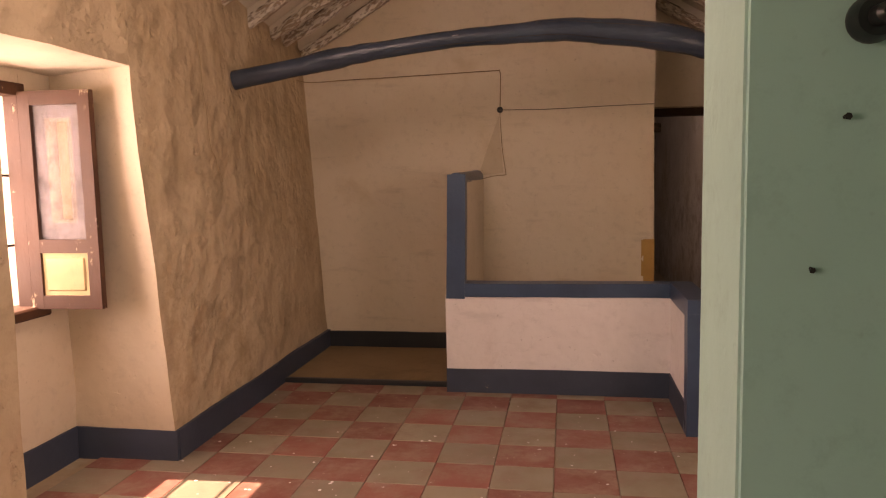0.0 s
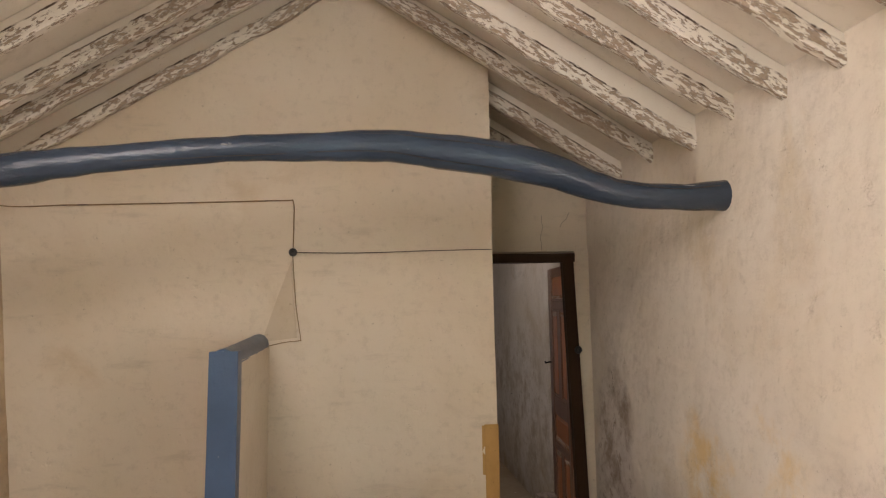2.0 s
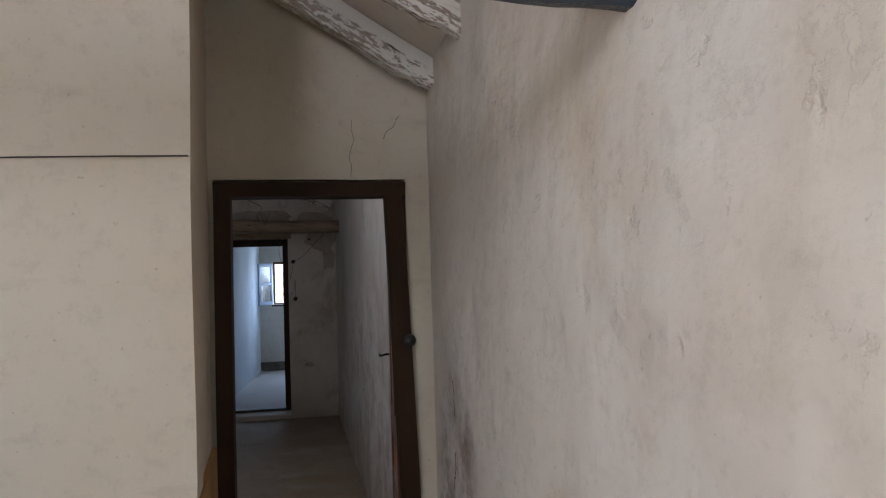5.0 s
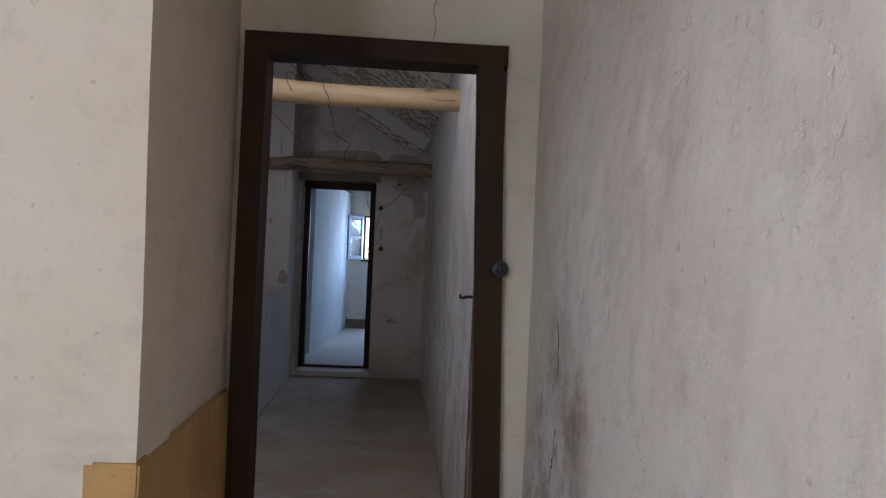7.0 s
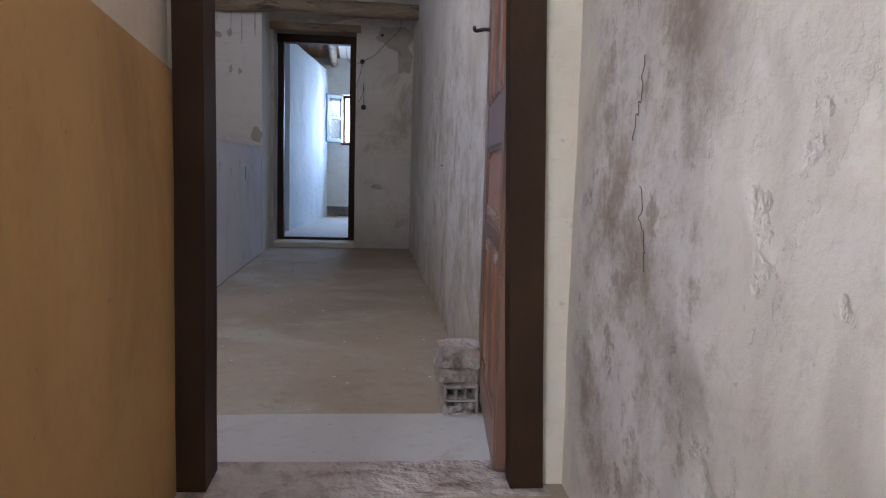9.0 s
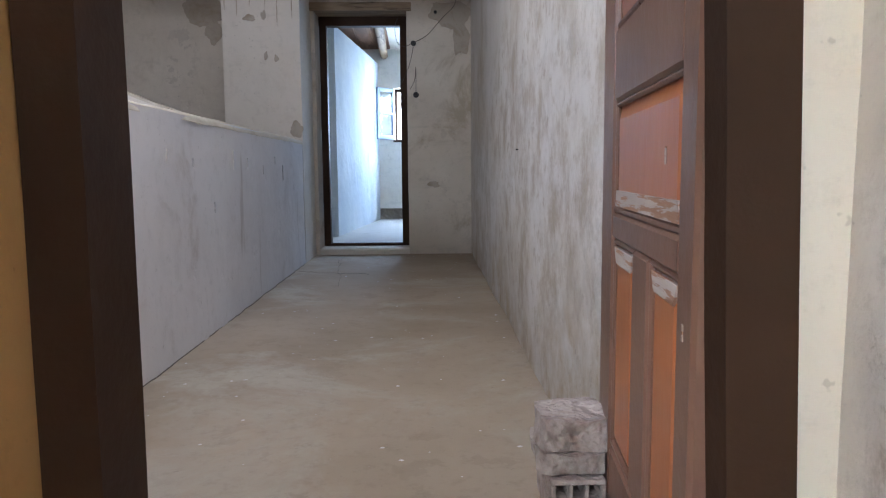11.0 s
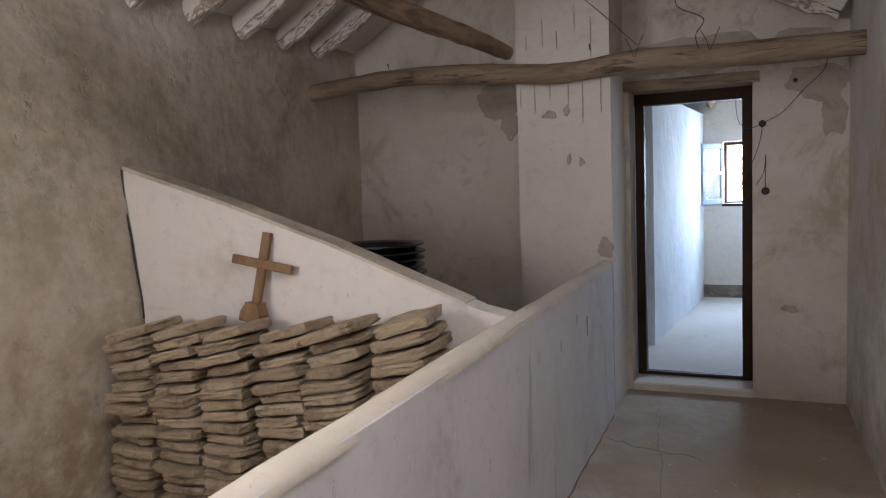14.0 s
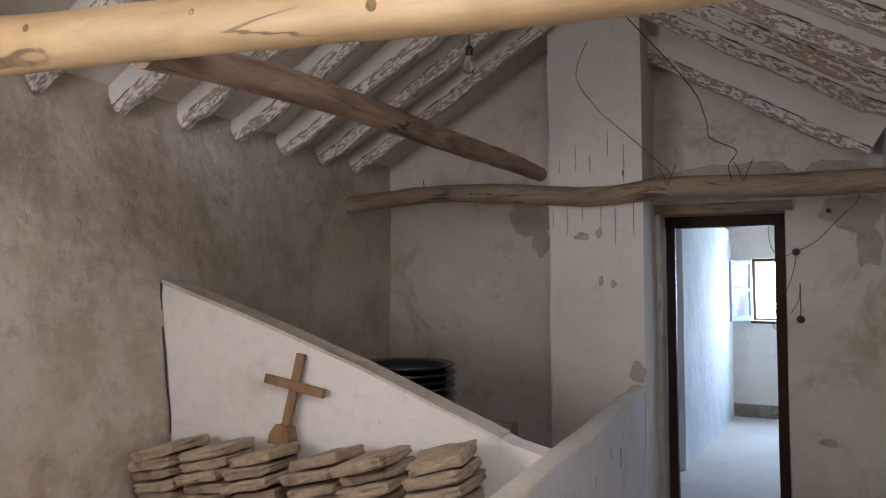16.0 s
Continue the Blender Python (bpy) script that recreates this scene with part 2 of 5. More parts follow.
GREY = plaster("grey_limewash", (0.64, 0.58, 0.485), (0.52, 0.455, 0.35), (0.40, 0.325, 0.225), 0.45, 0.70, 1.7, 0.5, 2.2, damp=((0.34, 0.265, 0.165), 1.0, 0.1), flake=0.40, smear=0.30, deep=0.042, blobs=((9.6, 1.2, 1.6, 0.8, 0.8), (10.9, 0.6, 1.1, 0.7, 0.5), (8.6, 0.7, 0.9, 0.6, 0.7)), marble=((0.50, 0.455, 0.375), (0.36, 0.305, 0.22)))
CORR = plaster("corridor_limewash", (0.66, 0.63, 0.60), (0.58, 0.535, 0.48), (0.47, 0.40, 0.31), 0.50, 0.72, 1.5, 0.4, 3.0, damp=((0.46, 0.37, 0.25), 0.35, -0.3), flake=0.3, smear=0.15, blobs=((9.3, 1.7, 0.6, 0.75, 0.8), (11.4, 1.1, 0.3, 0.6, 0.5)), marble=((0.66, 0.635, 0.60), (0.36, 0.29, 0.21)))
STREAK = plaster("streaked_limewash", (0.70, 0.68, 0.675), (0.63, 0.60, 0.59), (0.44, 0.39, 0.36), 0.56, 0.76, 1.8, 0.2, 2.2, streaks=True)
ENDW = plaster("peeled_limewash", (0.68, 0.62, 0.54), (0.58, 0.51, 0.42), (0.44, 0.37, 0.28), 0.53, 0.66, 1.5, 0.35, 2.4, flake=0.4, smear=0.3)
GREEN = plaster("green_limewash", (0.34, 0.62, 0.58), (0.29, 0.54, 0.50), (0.42, 0.68, 0.63), 0.50, 0.75, 2.2, 0.2, 2.0)
PALE = plaster("pale_green_edge", (0.42, 0.66, 0.61), (0.37, 0.61, 0.56), (0.35, 0.58, 0.53), 0.55, 0.75, 2.6, 0.2, 2.0)
# Opaque surface for the invented roof panels; lets no light through.
ROOFPANEL = paint("opaque_roof_panel", (0.75, 0.77, 0.76), (0.60, 0.60, 0.58), 0.3, 0.68, 6.0, 0.05)
BLUEROOM = plaster("cool_white_limewash", (0.70, 0.75, 0.79), (0.60, 0.67, 0.73), (0.50, 0.52, 0.48), 0.58, 0.80, 1.4, 0.3, 3.0)
DADO = plaster("brown_dado", (0.50, 0.30, 0.110), (0.44, 0.255, 0.090), (0.36, 0.20, 0.066), 0.50, 0.75, 1.5, 0.2, 2.0)
CEMENT = plaster("cement_floor", (0.42, 0.335, 0.245), (0.34, 0.265, 0.185), (0.44, 0.385, 0.305), 0.48, 0.66, 1.3, 0.2, 3.0, flake=0.22, smear=0.15)
BLUE = paint("blue_paint", (0.038, 0.080, 0.148), (0.40, 0.40, 0.39), 0.35, 0.675, 11.0, 0.3)
# Pale specks are paint chips and also the beam's glints, put into the colour.
BEAMBLUE = paint("glossy_blue_beam_paint", (0.040, 0.066, 0.102), (0.34, 0.35, 0.36), 0.22, 0.655, 16.0, 0.6, (0.35, 1, 1))
NAVY = paint("slate_skirting_paint", (0.042, 0.062, 0.100), (0.20, 0.19, 0.18), 0.55, 0.68, 6.0)
BLACKP = paint("black_skirting_paint", (0.02, 0.026, 0.03), (0.12, 0.11, 0.1), 0.5, 0.70, 6.0)
FRAME = paint("dark_brown_paint", (0.050, 0.025, 0.013), (0.34, 0.27, 0.21), 0.62, 0.735, 22.0, shine=0.15)
LEAF = paint("brown_door_paint", (0.22, 0.115, 0.075), (0.60, 0.55, 0.52), 0.36, 0.69, 34.0)
PANEL = paint("orange_varnish", (0.50, 0.165, 0.052), (0.52, 0.38, 0.28), 0.32, 0.75, 16.0, 0.1, (1, 1, 0.35))
SCRATCH = paint("scuffed_white", (0.56, 0.48, 0.42), (0.36, 0.20, 0.12), 0.7, 0.50, 26.0, 0.3, (1, 0.10, 1.8))
CASE = paint("weathered_brown_window", (0.078, 0.029, 0.014), (0.42, 0.32, 0.22), 0.6, 0.62, 15.0, 0.25, (1, 1, 0.4))
CASEIN = paint("pale_panel_paint", (0.55, 0.42, 0.22), (0.30, 0.17, 0.08), 0.6, 0.66, 14.0, 0.2, (1, 1, 0.4))
# Creamier than STREAK: the warm light on the parapet's top is in the colour.
CAPC = plaster("warm_lit_worn_coping", (0.66, 0.60, 0.49), (0.60, 0.53, 0.41), (0.48, 0.40, 0.29), 0.58, 0.75, 3.0, 0.3, 5.0)
PEEL = peeling()
BOARD = plaster("whitewashed_boards", (0.72, 0.67, 0.59), (0.66, 0.60, 0.51), (0.52, 0.45, 0.36), 0.58, 0.80, 1.6, 0.2, 2.0)
LOG = timber("grey_brown_log", (0.37, 0.275, 0.18), (0.17, 0.115, 0.07), 0.75, (0.16, 1, 1), 13, 0.7)
LOGY = timber("lengthwise_log", (0.37, 0.265, 0.17), (0.15, 0.095, 0.06), 0.75, (1, 0.16, 1), 13, 0.7)
PINE = timber("peeled_pine_log", (0.56, 0.39, 0.20), (0.40, 0.26, 0.12), 0.55, (0.2, 1, 1), 8, 0.2)
CROSS = timber("varnished_wood", (0.26, 0.145, 0.06), (0.17, 0.09, 0.035), 0.5, (1, 1, 0.2), 14, 0.1)
STONE = plaster("rough_stone", (0.37, 0.29, 0.20), (0.29, 0.22, 0.145), (0.22, 0.165, 0.11), 0.45, 0.70, 7.0, 0.9, 14.0)
RUBBLE = plaster("rubble_stone", (0.50, 0.43, 0.38), (0.42, 0.34, 0.29), (0.30, 0.22, 0.18), 0.45, 0.70, 8.0, 0.8, 14.0)
BLACK = paint("black_plastic", (0.015, 0.016, 0.018), (0.05, 0.05, 0.05), 0.35, 0.72, 9.0, 0.05)
WIRE = paint("old_wire", (0.035, 0.026, 0.02), (0.10, 0.08, 0.06), 0.6, 0.7, 30.0, 0.05)
CORDW = paint("painted_wire", (0.30, 0.20, 0.10), (0.10, 0.07, 0.05), 0.6, 0.55, 20.0, 0.05)
IRON = paint("dark_iron", (0.02, 0.018, 0.017), (0.12, 0.06, 0.03), 0.5, 0.66, 20.0, 0.1)
BROWNFLOOR = plaster("brown_cement", (0.26, 0.18, 0.10), (0.22, 0.145, 0.075), (0.18, 0.115, 0.06), 0.5, 0.72, 1.8, 0.15, 3.0)
NEWCEMENT = plaster("pale_cement", (0.55, 0.53, 0.50), (0.49, 0.465, 0.43), (0.40, 0.37, 0.33), 0.55, 0.75, 3.0, 0.1, 4.0)
NICHE = plaster("niche_limewash", (0.66, 0.58, 0.47), (0.60, 0.51, 0.39), (0.60, 0.47, 0.32), 0.55, 0.78, 1.6, 0.3, 2.4)
PANELW = plaster("white_panel_limewash", (0.76, 0.73, 0.72), (0.71, 0.67, 0.66), (0.60, 0.54, 0.51), 0.58, 0.80, 2.2, 0.25, 3.0, smear=0.25)
GROUND = plaster("dry_ground", (0.30, 0.26, 0.15), (0.22, 0.24, 0.10), (0.16, 0.20, 0.07), 0.45, 0.65, 0.5, 0.2, 1.0)


def tile_material(name, base, worn):
    m, nt, b = material(name, 0.55)
    info = nt.nodes.new("ShaderNodeObjectInfo")
    c = mixed(nt, info.outputs["Random"], base, tuple(0.72 * k for k in base))
    c = mixed(nt, ramp(nt, noise_of(nt, 5.0, 8, 0.72), 0.42, 0.68), c, worn)
    c = mixed(nt, maths(nt, "MULTIPLY", ramp(nt, noise_of(nt, 55, 3), 0.69, 0.74), 0.6), c, (0.55, 0.48, 0.40))
    nt.links.new(c, b.inputs["Base Color"])
    r = mixed(nt, ramp(nt, noise_of(nt, 4.0, 6), 0.35, 0.7), (0.42, 0.42, 0.42), (0.75, 0.75, 0.75))
    nt.links.new(r, b.inputs["Roughness"])
    bumped(nt, b, noise_of(nt, 30, 6), 0.12, 0.01)
    return m


REDTILE = tile_material("red_cement_tile", (0.27, 0.098, 0.076), (0.28, 0.175, 0.135))
GREYTILE = tile_material("grey_cement_tile", (0.285, 0.245, 0.18), (0.24, 0.17, 0.13))


def glass_material():
    m, nt, b = material("dusty_glass", 0.08)
    b.inputs["Base Color"].default_value = (0.85, 0.88, 0.85, 1)
    b.inputs["Transmission Weight"].default_value = 1.0
    b.inputs["IOR"].default_value = 1.45
    r = mixed(nt, ramp(nt, noise_of(nt, 9, 6), 0.4, 0.7), (0.05, 0.05, 0.05), (0.3, 0.3, 0.3))
    nt.links.new(r, b.inputs["Roughness"])
    return m


GLASS = glass_material()


# ---- shapes ----
def link(name, bm, mats, parent=None, label="", smooth=False):
    mesh = bpy.data.meshes.new(name)
    bmesh.ops.recalc_face_normals(bm, faces=bm.faces)
    for f in bm.faces:
        f.smooth = smooth
    bm.to_mesh(mesh)
    bm.free()
    if smooth:
        mesh.set_sharp_from_angle(angle=radians(38))
    for m in mats if isinstance(mats, (list, tuple)) else [mats]:
        mesh.materials.append(m)
    ob = new(name, mesh)
    if parent is not None:
        ob.parent = parent
    if label:
        tagged(ob, label)
    return ob


def part(name, bm, mat, parent, label="", smooth=False):
    return link(name, bm, mat, parent, label, smooth)


def structure(name, bm, mat, label, category, smooth=False):
    return tagged(link(name, bm, mat, None, "", smooth), label, category, kind="structure")


def thing(name, at, label, category, group=""):
    ob = new(name)
    ob.empty_display_size = 0.1
    ob.location = at
    return tagged(ob, label, category, group)


def wobble(p, amp, scale=1.7):
    n = noise.noise_vector(Vector(p) * scale) + 0.5 * noise.noise_vector(Vector(p) * scale * 2.7)
    return Vector(p) + n * amp


def rough_box(bm, lo, hi, step=0.16, amp=0.006, top=None, mat=0):
    """A box with every face cut into a grid and its surface made uneven; top(x): the height at which it is cut off."""
    seen = {}

    def vert(p):
        key = tuple(round(c, 4) for c in p)
        if key not in seen:
            q = wobble(p, amp) if amp else Vector(p)
            if top and q.z > top(q.x):
                q.z = top(q.x)
            seen[key] = bm.verts.new(q)
        return seen[key]

    for axis in range(3):
        u, v = (axis + 1) % 3, (axis + 2) % 3
        nu, nv = (max(1, round((hi[a] - lo[a]) / step)) for a in (u, v))
        for side in (lo, hi):
            for i in range(nu):
                for j in range(nv):
                    quad = []
                    for a, b in ((i, j), (i + 1, j), (i + 1, j + 1), (i, j + 1)):
                        p = [0, 0, 0]
                        p[axis], p[u], p[v] = side[axis], lo[u] + (hi[u] - lo[u]) * a / nu, lo[v] + (hi[v] - lo[v]) * b / nv
                        quad.append(vert(p))
                    if len(set(quad)) == 4:
                        f = bm.faces.new(quad)
                        f.material_index = mat


def box(bm, lo, hi, bevel=0.004, mat=0):
    """A box with bevelled edges."""
    before = set(bm.faces)
    made = bmesh.ops.create_cube(bm, size=1.0)["verts"]
    for v in made:
        v.co = Vector([lo[n] + (v.co[n] + 0.5) * (hi[n] - lo[n]) for n in range(3)])
    if bevel:
        edges = {e for v in made for e in v.link_edges}
        bmesh.ops.bevel(bm, geom=list(edges), offset=min(bevel, 0.45 * min(hi[n] - lo[n] for n in range(3))), segments=1, affect="EDGES", profile=0.5)
    for f in set(bm.faces) - before:
        f.material_index = mat
    return bm


def boxed(*boxes, bevel=0.004):
    bm = bmesh.new()
    for lo, hi in boxes:
        box(bm, lo, hi, bevel)
    return bm


def tube(points, radii, sides=12, rough=0.0, steps=8, caps=True):
    """A tapered round bar along a smooth line through the points; rough: unevenness as a share of the radius."""
    bm = bmesh.new()
    pts = [Vector(p) for p in points]
    line = []
    for i in range(len(pts) - 1):
        a, b, c, d = pts[max(i - 1, 0)], pts[i], pts[i + 1], pts[min(i + 2, len(pts) - 1)]
        for k in range(steps):
            t = k / steps
            p = 0.5 * (2 * b + (c - a) * t + (2 * a - 5 * b + 4 * c - d) * t * t + (3 * b - a - 3 * c + d) * t ** 3)
            r = radii[i] + (radii[i + 1] - radii[i]) * t if not isinstance(radii, float) else radii
            line.append((p, r))
    line.append((pts[-1], radii if isinstance(radii, float) else radii[-1]))
    rings = []
    for i, (p, r) in enumerate(line):
        way = (line[min(i + 1, len(line) - 1)][0] - line[max(i - 1, 0)][0]).normalized()
        side = way.cross(Vector((0.13, 0.21, 1)) if abs(way.z) < 0.9 else Vector((1, 0.1, 0))).normalized()
        up = side.cross(way)
        ring = []
        for k in range(sides):
            a = 2 * math.pi * k / sides
            q = p + (side * math.cos(a) + up * math.sin(a)) * r
            if rough:
                q += (q - p) * rough * noise.noise(q * (0.5 / r) ** 0.8)
            ring.append(bm.verts.new(q))
        rings.append(ring)
    for a, b in zip(rings, rings[1:]):
        for k in range(sides):
            bm.faces.new((a[k], a[(k + 1) % sides], b[(k + 1) % sides], b[k]))
    if caps:
        bm.faces.new(rings[0])
        bm.faces.new(rings[-1])
    return bm


def prism(outline, lo, hi, axis):
    """A flat outline of (a, b) pairs drawn out between lo and hi along the axis."""
    bm = bmesh.new()

    def place(a, b, c):
        return {0: (c, a, b), 1: (a, c, b), 2: (a, b, c)}[axis]

    one = [bm.verts.new(place(a, b, lo)) for a, b in outline]
    two = [bm.verts.new(place(a, b, hi)) for a, b in outline]
    bm.faces.new(one)
    bm.faces.new(list(reversed(two)))
    n = len(outline)
    for k in range(n):
        bm.faces.new((one[k], one[(k + 1) % n], two[(k + 1) % n], two[k]))
    return bm


# ---- plan ----
RIDGE = 0.08


def roof(x):
    """Underside of the roof boards."""
    return 3.37 - 0.60 * abs(x - RIDGE)


def under_roof(x):
    return roof(x) + 0.02


FLOOR2 = -0.18          # the floor beyond the first door
LANDING = -0.72
XL, XR = -1.47, 1.79    # tiled room
YA, YD = 6.31, 7.20     # its end wall, the first door
CL, CR = -1.65, 1.742   # corridor room
YE = 12.62              # its end wall


def wall(name, boxes, mat, label, step=0.16, amp=0.006, gable=True, bend=None, inner=None):
    bm = bmesh.new()
    for lo, hi in boxes:
        rough_box(bm, lo, hi, step, amp, under_roof if gable else None)
    if bend:
        for v in bm.verts:
            bend(v.co)
    if inner:
        for f in bm.faces:
            c = f.calc_center_median()
            f.material_index = 1 if inner[1](c) else 0
        mat = [mat, inner[0]]
    return structure(name, bm, mat, label, "wall", smooth=True)


def splayed(p):
    """The far side of the window niche leans in towards its top."""
    if abs(p.y - 4.06) < 0.05 and p.z > -0.1:
        p.y -= 0.112 * min(p.z, 1.83) * max(0.0, min(1.0, (p.x + 2.0) / 0.53))


    if p.x > XL - 0.1 and p.y > 4.3 and p.z > 0:
        p.x -= 0.060 * p.z * min(1.0, (p.y - 4.3) / 1.5)


def widening(p):
    """The damp wall runs outwards towards the first door."""
    if p.y > 5.3 and p.x < XR + 0.1:
        p.x += 0.038 * (p.y - 5.3) / 1.9


def slanted(p):
    """The short wall beside the first door runs slightly outwards."""
    if p.y > YA + 0.03 and p.x > 0.85:
        p.x -= 0.045 * (p.y - YA) / (YD - YA)


# tiled room
wall("wall_left", [((XL - 0.75, 1.70, -0.9), (XL, 3.10, 3.4)), ((XL - 0.75, 4.06, -0.9), (XL, 6.35, 3.4)), ((XL - 0.75, 3.10, 1.83), (XL, 4.06, 3.4)),
                   ((XL - 0.75, 3.10, -0.9), (XL - 0.53, 4.06, 0.76)),
                   ((XL - 0.75, 3.86, 0.76), (XL - 0.53, 4.06, 1.83)), ((XL - 0.75, 3.10, 1.765), (XL - 0.53, 3.86, 1.83))], OCHRE, "stained ochre limewashed wall with a deep window niche", 0.14, 0.011, bend=splayed,
     inner=(NICHE, lambda c: c.x < XL - 0.015 and 3.0 < c.y < 4.12 and c.z < 1.86))
# The unseen opening from y 2 to 3 is made up for a lamp.
wall("wall_right", [((XR, 1.70, -0.9), (XR + 0.4, 2.0, 3.4)), ((XR, 3.0, -0.9), (XR + 0.4, 7.22, 3.4)), ((XR, 2.0, -0.9), (XR + 0.4, 3.0, 0.9)), ((XR, 2.0, 1.95), (XR + 0.4, 3.0, 3.4))], DAMP, "cream limewashed wall with grey damp stains and flaking", 0.14, 0.009, bend=widening)
wall("wall_end", [((XL - 0.3, YA, -0.9), (0.985, YA + 0.22, 3.5)), ((0.80, YA + 0.22, -0.9), (0.975, YD + 0.02, 3.4))], CREAM, "cream limewashed end wall with surface wiring", 0.2, 0.004, bend=slanted)
wall("wall_door", [((0.80, YD + 0.02, 1.85), (XR + 0.2, YD + 0.16, 3.4)), ((1.725, YD, -0.9), (XR + 0.2, YD + 0.16, 1.85)), ((0.80, YD + 0.02, -0.9), (0.95, YD + 0.16, 1.85)),
                   ((0.95, YD + 0.05, -0.9), (1.725, YD + 0.16, -0.2))], CREAM, "cream limewashed wall round the first door, cracked above it", 0.2, 0.004)
wall("wall_near", [((-2.3, 1.54, -0.4), (-0.5, 1.69, 3.4)), ((0.487, 1.54, -0.4), (2.2, 1.69, 3.4)), ((-0.5, 1.54, 2.05), (0.487, 1.69, 3.4))], PALE, "pale green wall with the doorway walked through", 0.2, 0.003)
# The gap in the left side is made up for the added lamp.
wall("wall_green", [((0.489, 1.532, -0.4), (2.2, 1.543, 3.4)), ((-2.3, 1.532, -0.4), (-0.50, 1.543, 3.4)), ((-0.50, 1.532, 2.05), (0.489, 1.543, 3.4)),
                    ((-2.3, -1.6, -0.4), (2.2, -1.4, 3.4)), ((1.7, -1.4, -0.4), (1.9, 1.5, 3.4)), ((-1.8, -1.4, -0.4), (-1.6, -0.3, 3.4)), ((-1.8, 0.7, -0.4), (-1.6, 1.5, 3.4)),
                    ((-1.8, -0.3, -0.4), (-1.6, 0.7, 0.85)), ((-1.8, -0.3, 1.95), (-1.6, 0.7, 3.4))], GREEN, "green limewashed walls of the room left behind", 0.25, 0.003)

# corridor room
wall("wall_corridor_right", [((CR, YD + 0.16, -0.9), (CR + 0.45, YE + 0.1, 3.4))], CORR, "whitewashed wall with brown damp stains", 0.14, 0.010)
wall("wall_corridor_left", [((CL - 0.4, YD + 0.16, -0.9), (CL, YE + 0.1, 3.4))],
     GREY, "grey stained limewashed wall", 0.14, 0.010)
# The opening here is unseen and only makes room for the fill lamp.
wall("wall_corridor_near", [((CL - 0.1, YD + 0.02, -0.9), (-1.45, YD + 0.16, 3.4)), ((-0.45, YD + 0.02, -0.9), (0.80, YD + 0.16, 3.4)), ((-1.45, YD + 0.02, -0.9), (-0.45, YD + 0.16, 1.15)), ((-1.45, YD + 0.02, 2.08), (-0.45, YD + 0.16, 3.4))], GREY, "grey limewashed wall beside the first door")
wall("wall_corridor_end", [((CL - 0.3, YE, -0.9), (0.43, YE + 0.36, 3.4)), ((1.20, YE, -0.9), (CR + 0.4, YE + 0.36, 3.4)), ((0.43, YE, 1.87), (1.20, YE + 0.36, 3.4))], ENDW,
     "whitewashed end wall with peeled patches", 0.16, 0.006)
wall("pier", [((-0.19, 12.09, -0.3), (0.40, YE + 0.02, 3.4))], WHITE, "whitewashed masonry pier with drip marks", 0.14, 0.007)
wall("parapet", [((0.322, YD + 0.16, -0.3), (0.397, 12.11, 0.765))], STREAK, "low whitewashed parapet wall with drip stains", 0.1, 0.007, False)

# far room
wall("wall_far_room_left", [((-0.10, 13.80, -0.4), (0.45, 13.92, 1.99))], BLUEROOM, "white limewashed partition end", 0.2, 0.004)
bm = prism([(0.45, 13.80), (0.71, 16.50), (0.60, 16.50), (0.34, 13.80)], -0.4, 1.985, 2)
structure("wall_far_room_partition", bm, BLUEROOM, "cool white partition wall lit from the window", "wall")
wall("wall_far_room_window", [((-0.4, 16.45, -0.4), (0.92, 16.85, 3.4)), ((1.62, 16.45, -0.4), (2.2, 16.85, 3.4)), ((0.92, 16.45, -0.4), (1.62, 16.85, 0.94)), ((0.92, 16.45, 1.66), (1.62, 16.85, 3.4))],
     WHITE, "whitewashed wall with a small window", 0.16, 0.006)
wall("wall_far_room_right", [((CR, YE + 0.36, -0.4), (CR + 0.4, 16.85, 3.4))], WHITE, "whitewashed side wall of the far room")
wall("wall_far_room_side", [((-0.5, YE + 0.36, -0.4), (-0.1, 16.85, 3.4))], WHITE, "whitewashed wall behind the partition")

# floors
structure("floor_corridor", boxed(((CL - 0.3, YD + 0.02, FLOOR2 - 0.2), (CR + 0.2, YE + 0.02, FLOOR2)), bevel=0), CEMENT, "worn beige cement floor with cracks and dust", "floor")
structure("floor_far_room", boxed(((-0.4, YE + 0.30, -0.4), (CR + 0.2, 16.9, -0.13)), bevel=0), NEWCEMENT, "pale cement floor of the far room", "floor")
structure("floor_green_room", boxed(((-2.0, -1.6, -0.3), (2.0, 1.70, -0.004)), bevel=0), CEMENT, "plain floor of the room left behind", "floor")
structure("door_sill", boxed(((0.43, YE - 0.005, -0.3), (1.21, YE + 0.32, -0.128)), bevel=0.012), WHITE, "whitewashed raised door sill", "sill")
structure("landing", boxed(((-0.25, 5.40, LANDING - 0.2), (XR + 0.1, 7.3, LANDING)), bevel=0), CEMENT, "cement stair landing below both rooms", "floor")
for k, (y0, y1, z) in enumerate(((4.70, 4.97, -0.18), (4.96, 5.23, -0.36), (5.22, 5.47, -0.54), (6.55, 7.25, -0.54), (6.79, 7.25, -0.34), (7.02, 7.25, -0.135))):
    structure("step", boxed(((0.98 if y0 > 6 else 1.07, y0, LANDING - 0.02), (XR + 0.1, y1, z)), bevel=0.012), CEMENT, "worn cement step between the two floors", "step")

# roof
LAMP_HOLE = (0.72, 1.52, 7.55, 8.70)       # made-up holes above the added lamps: x from, x to, y from, y to
LAMP_HOLE1 = (-0.95, -0.15, 1.85, 3.3)


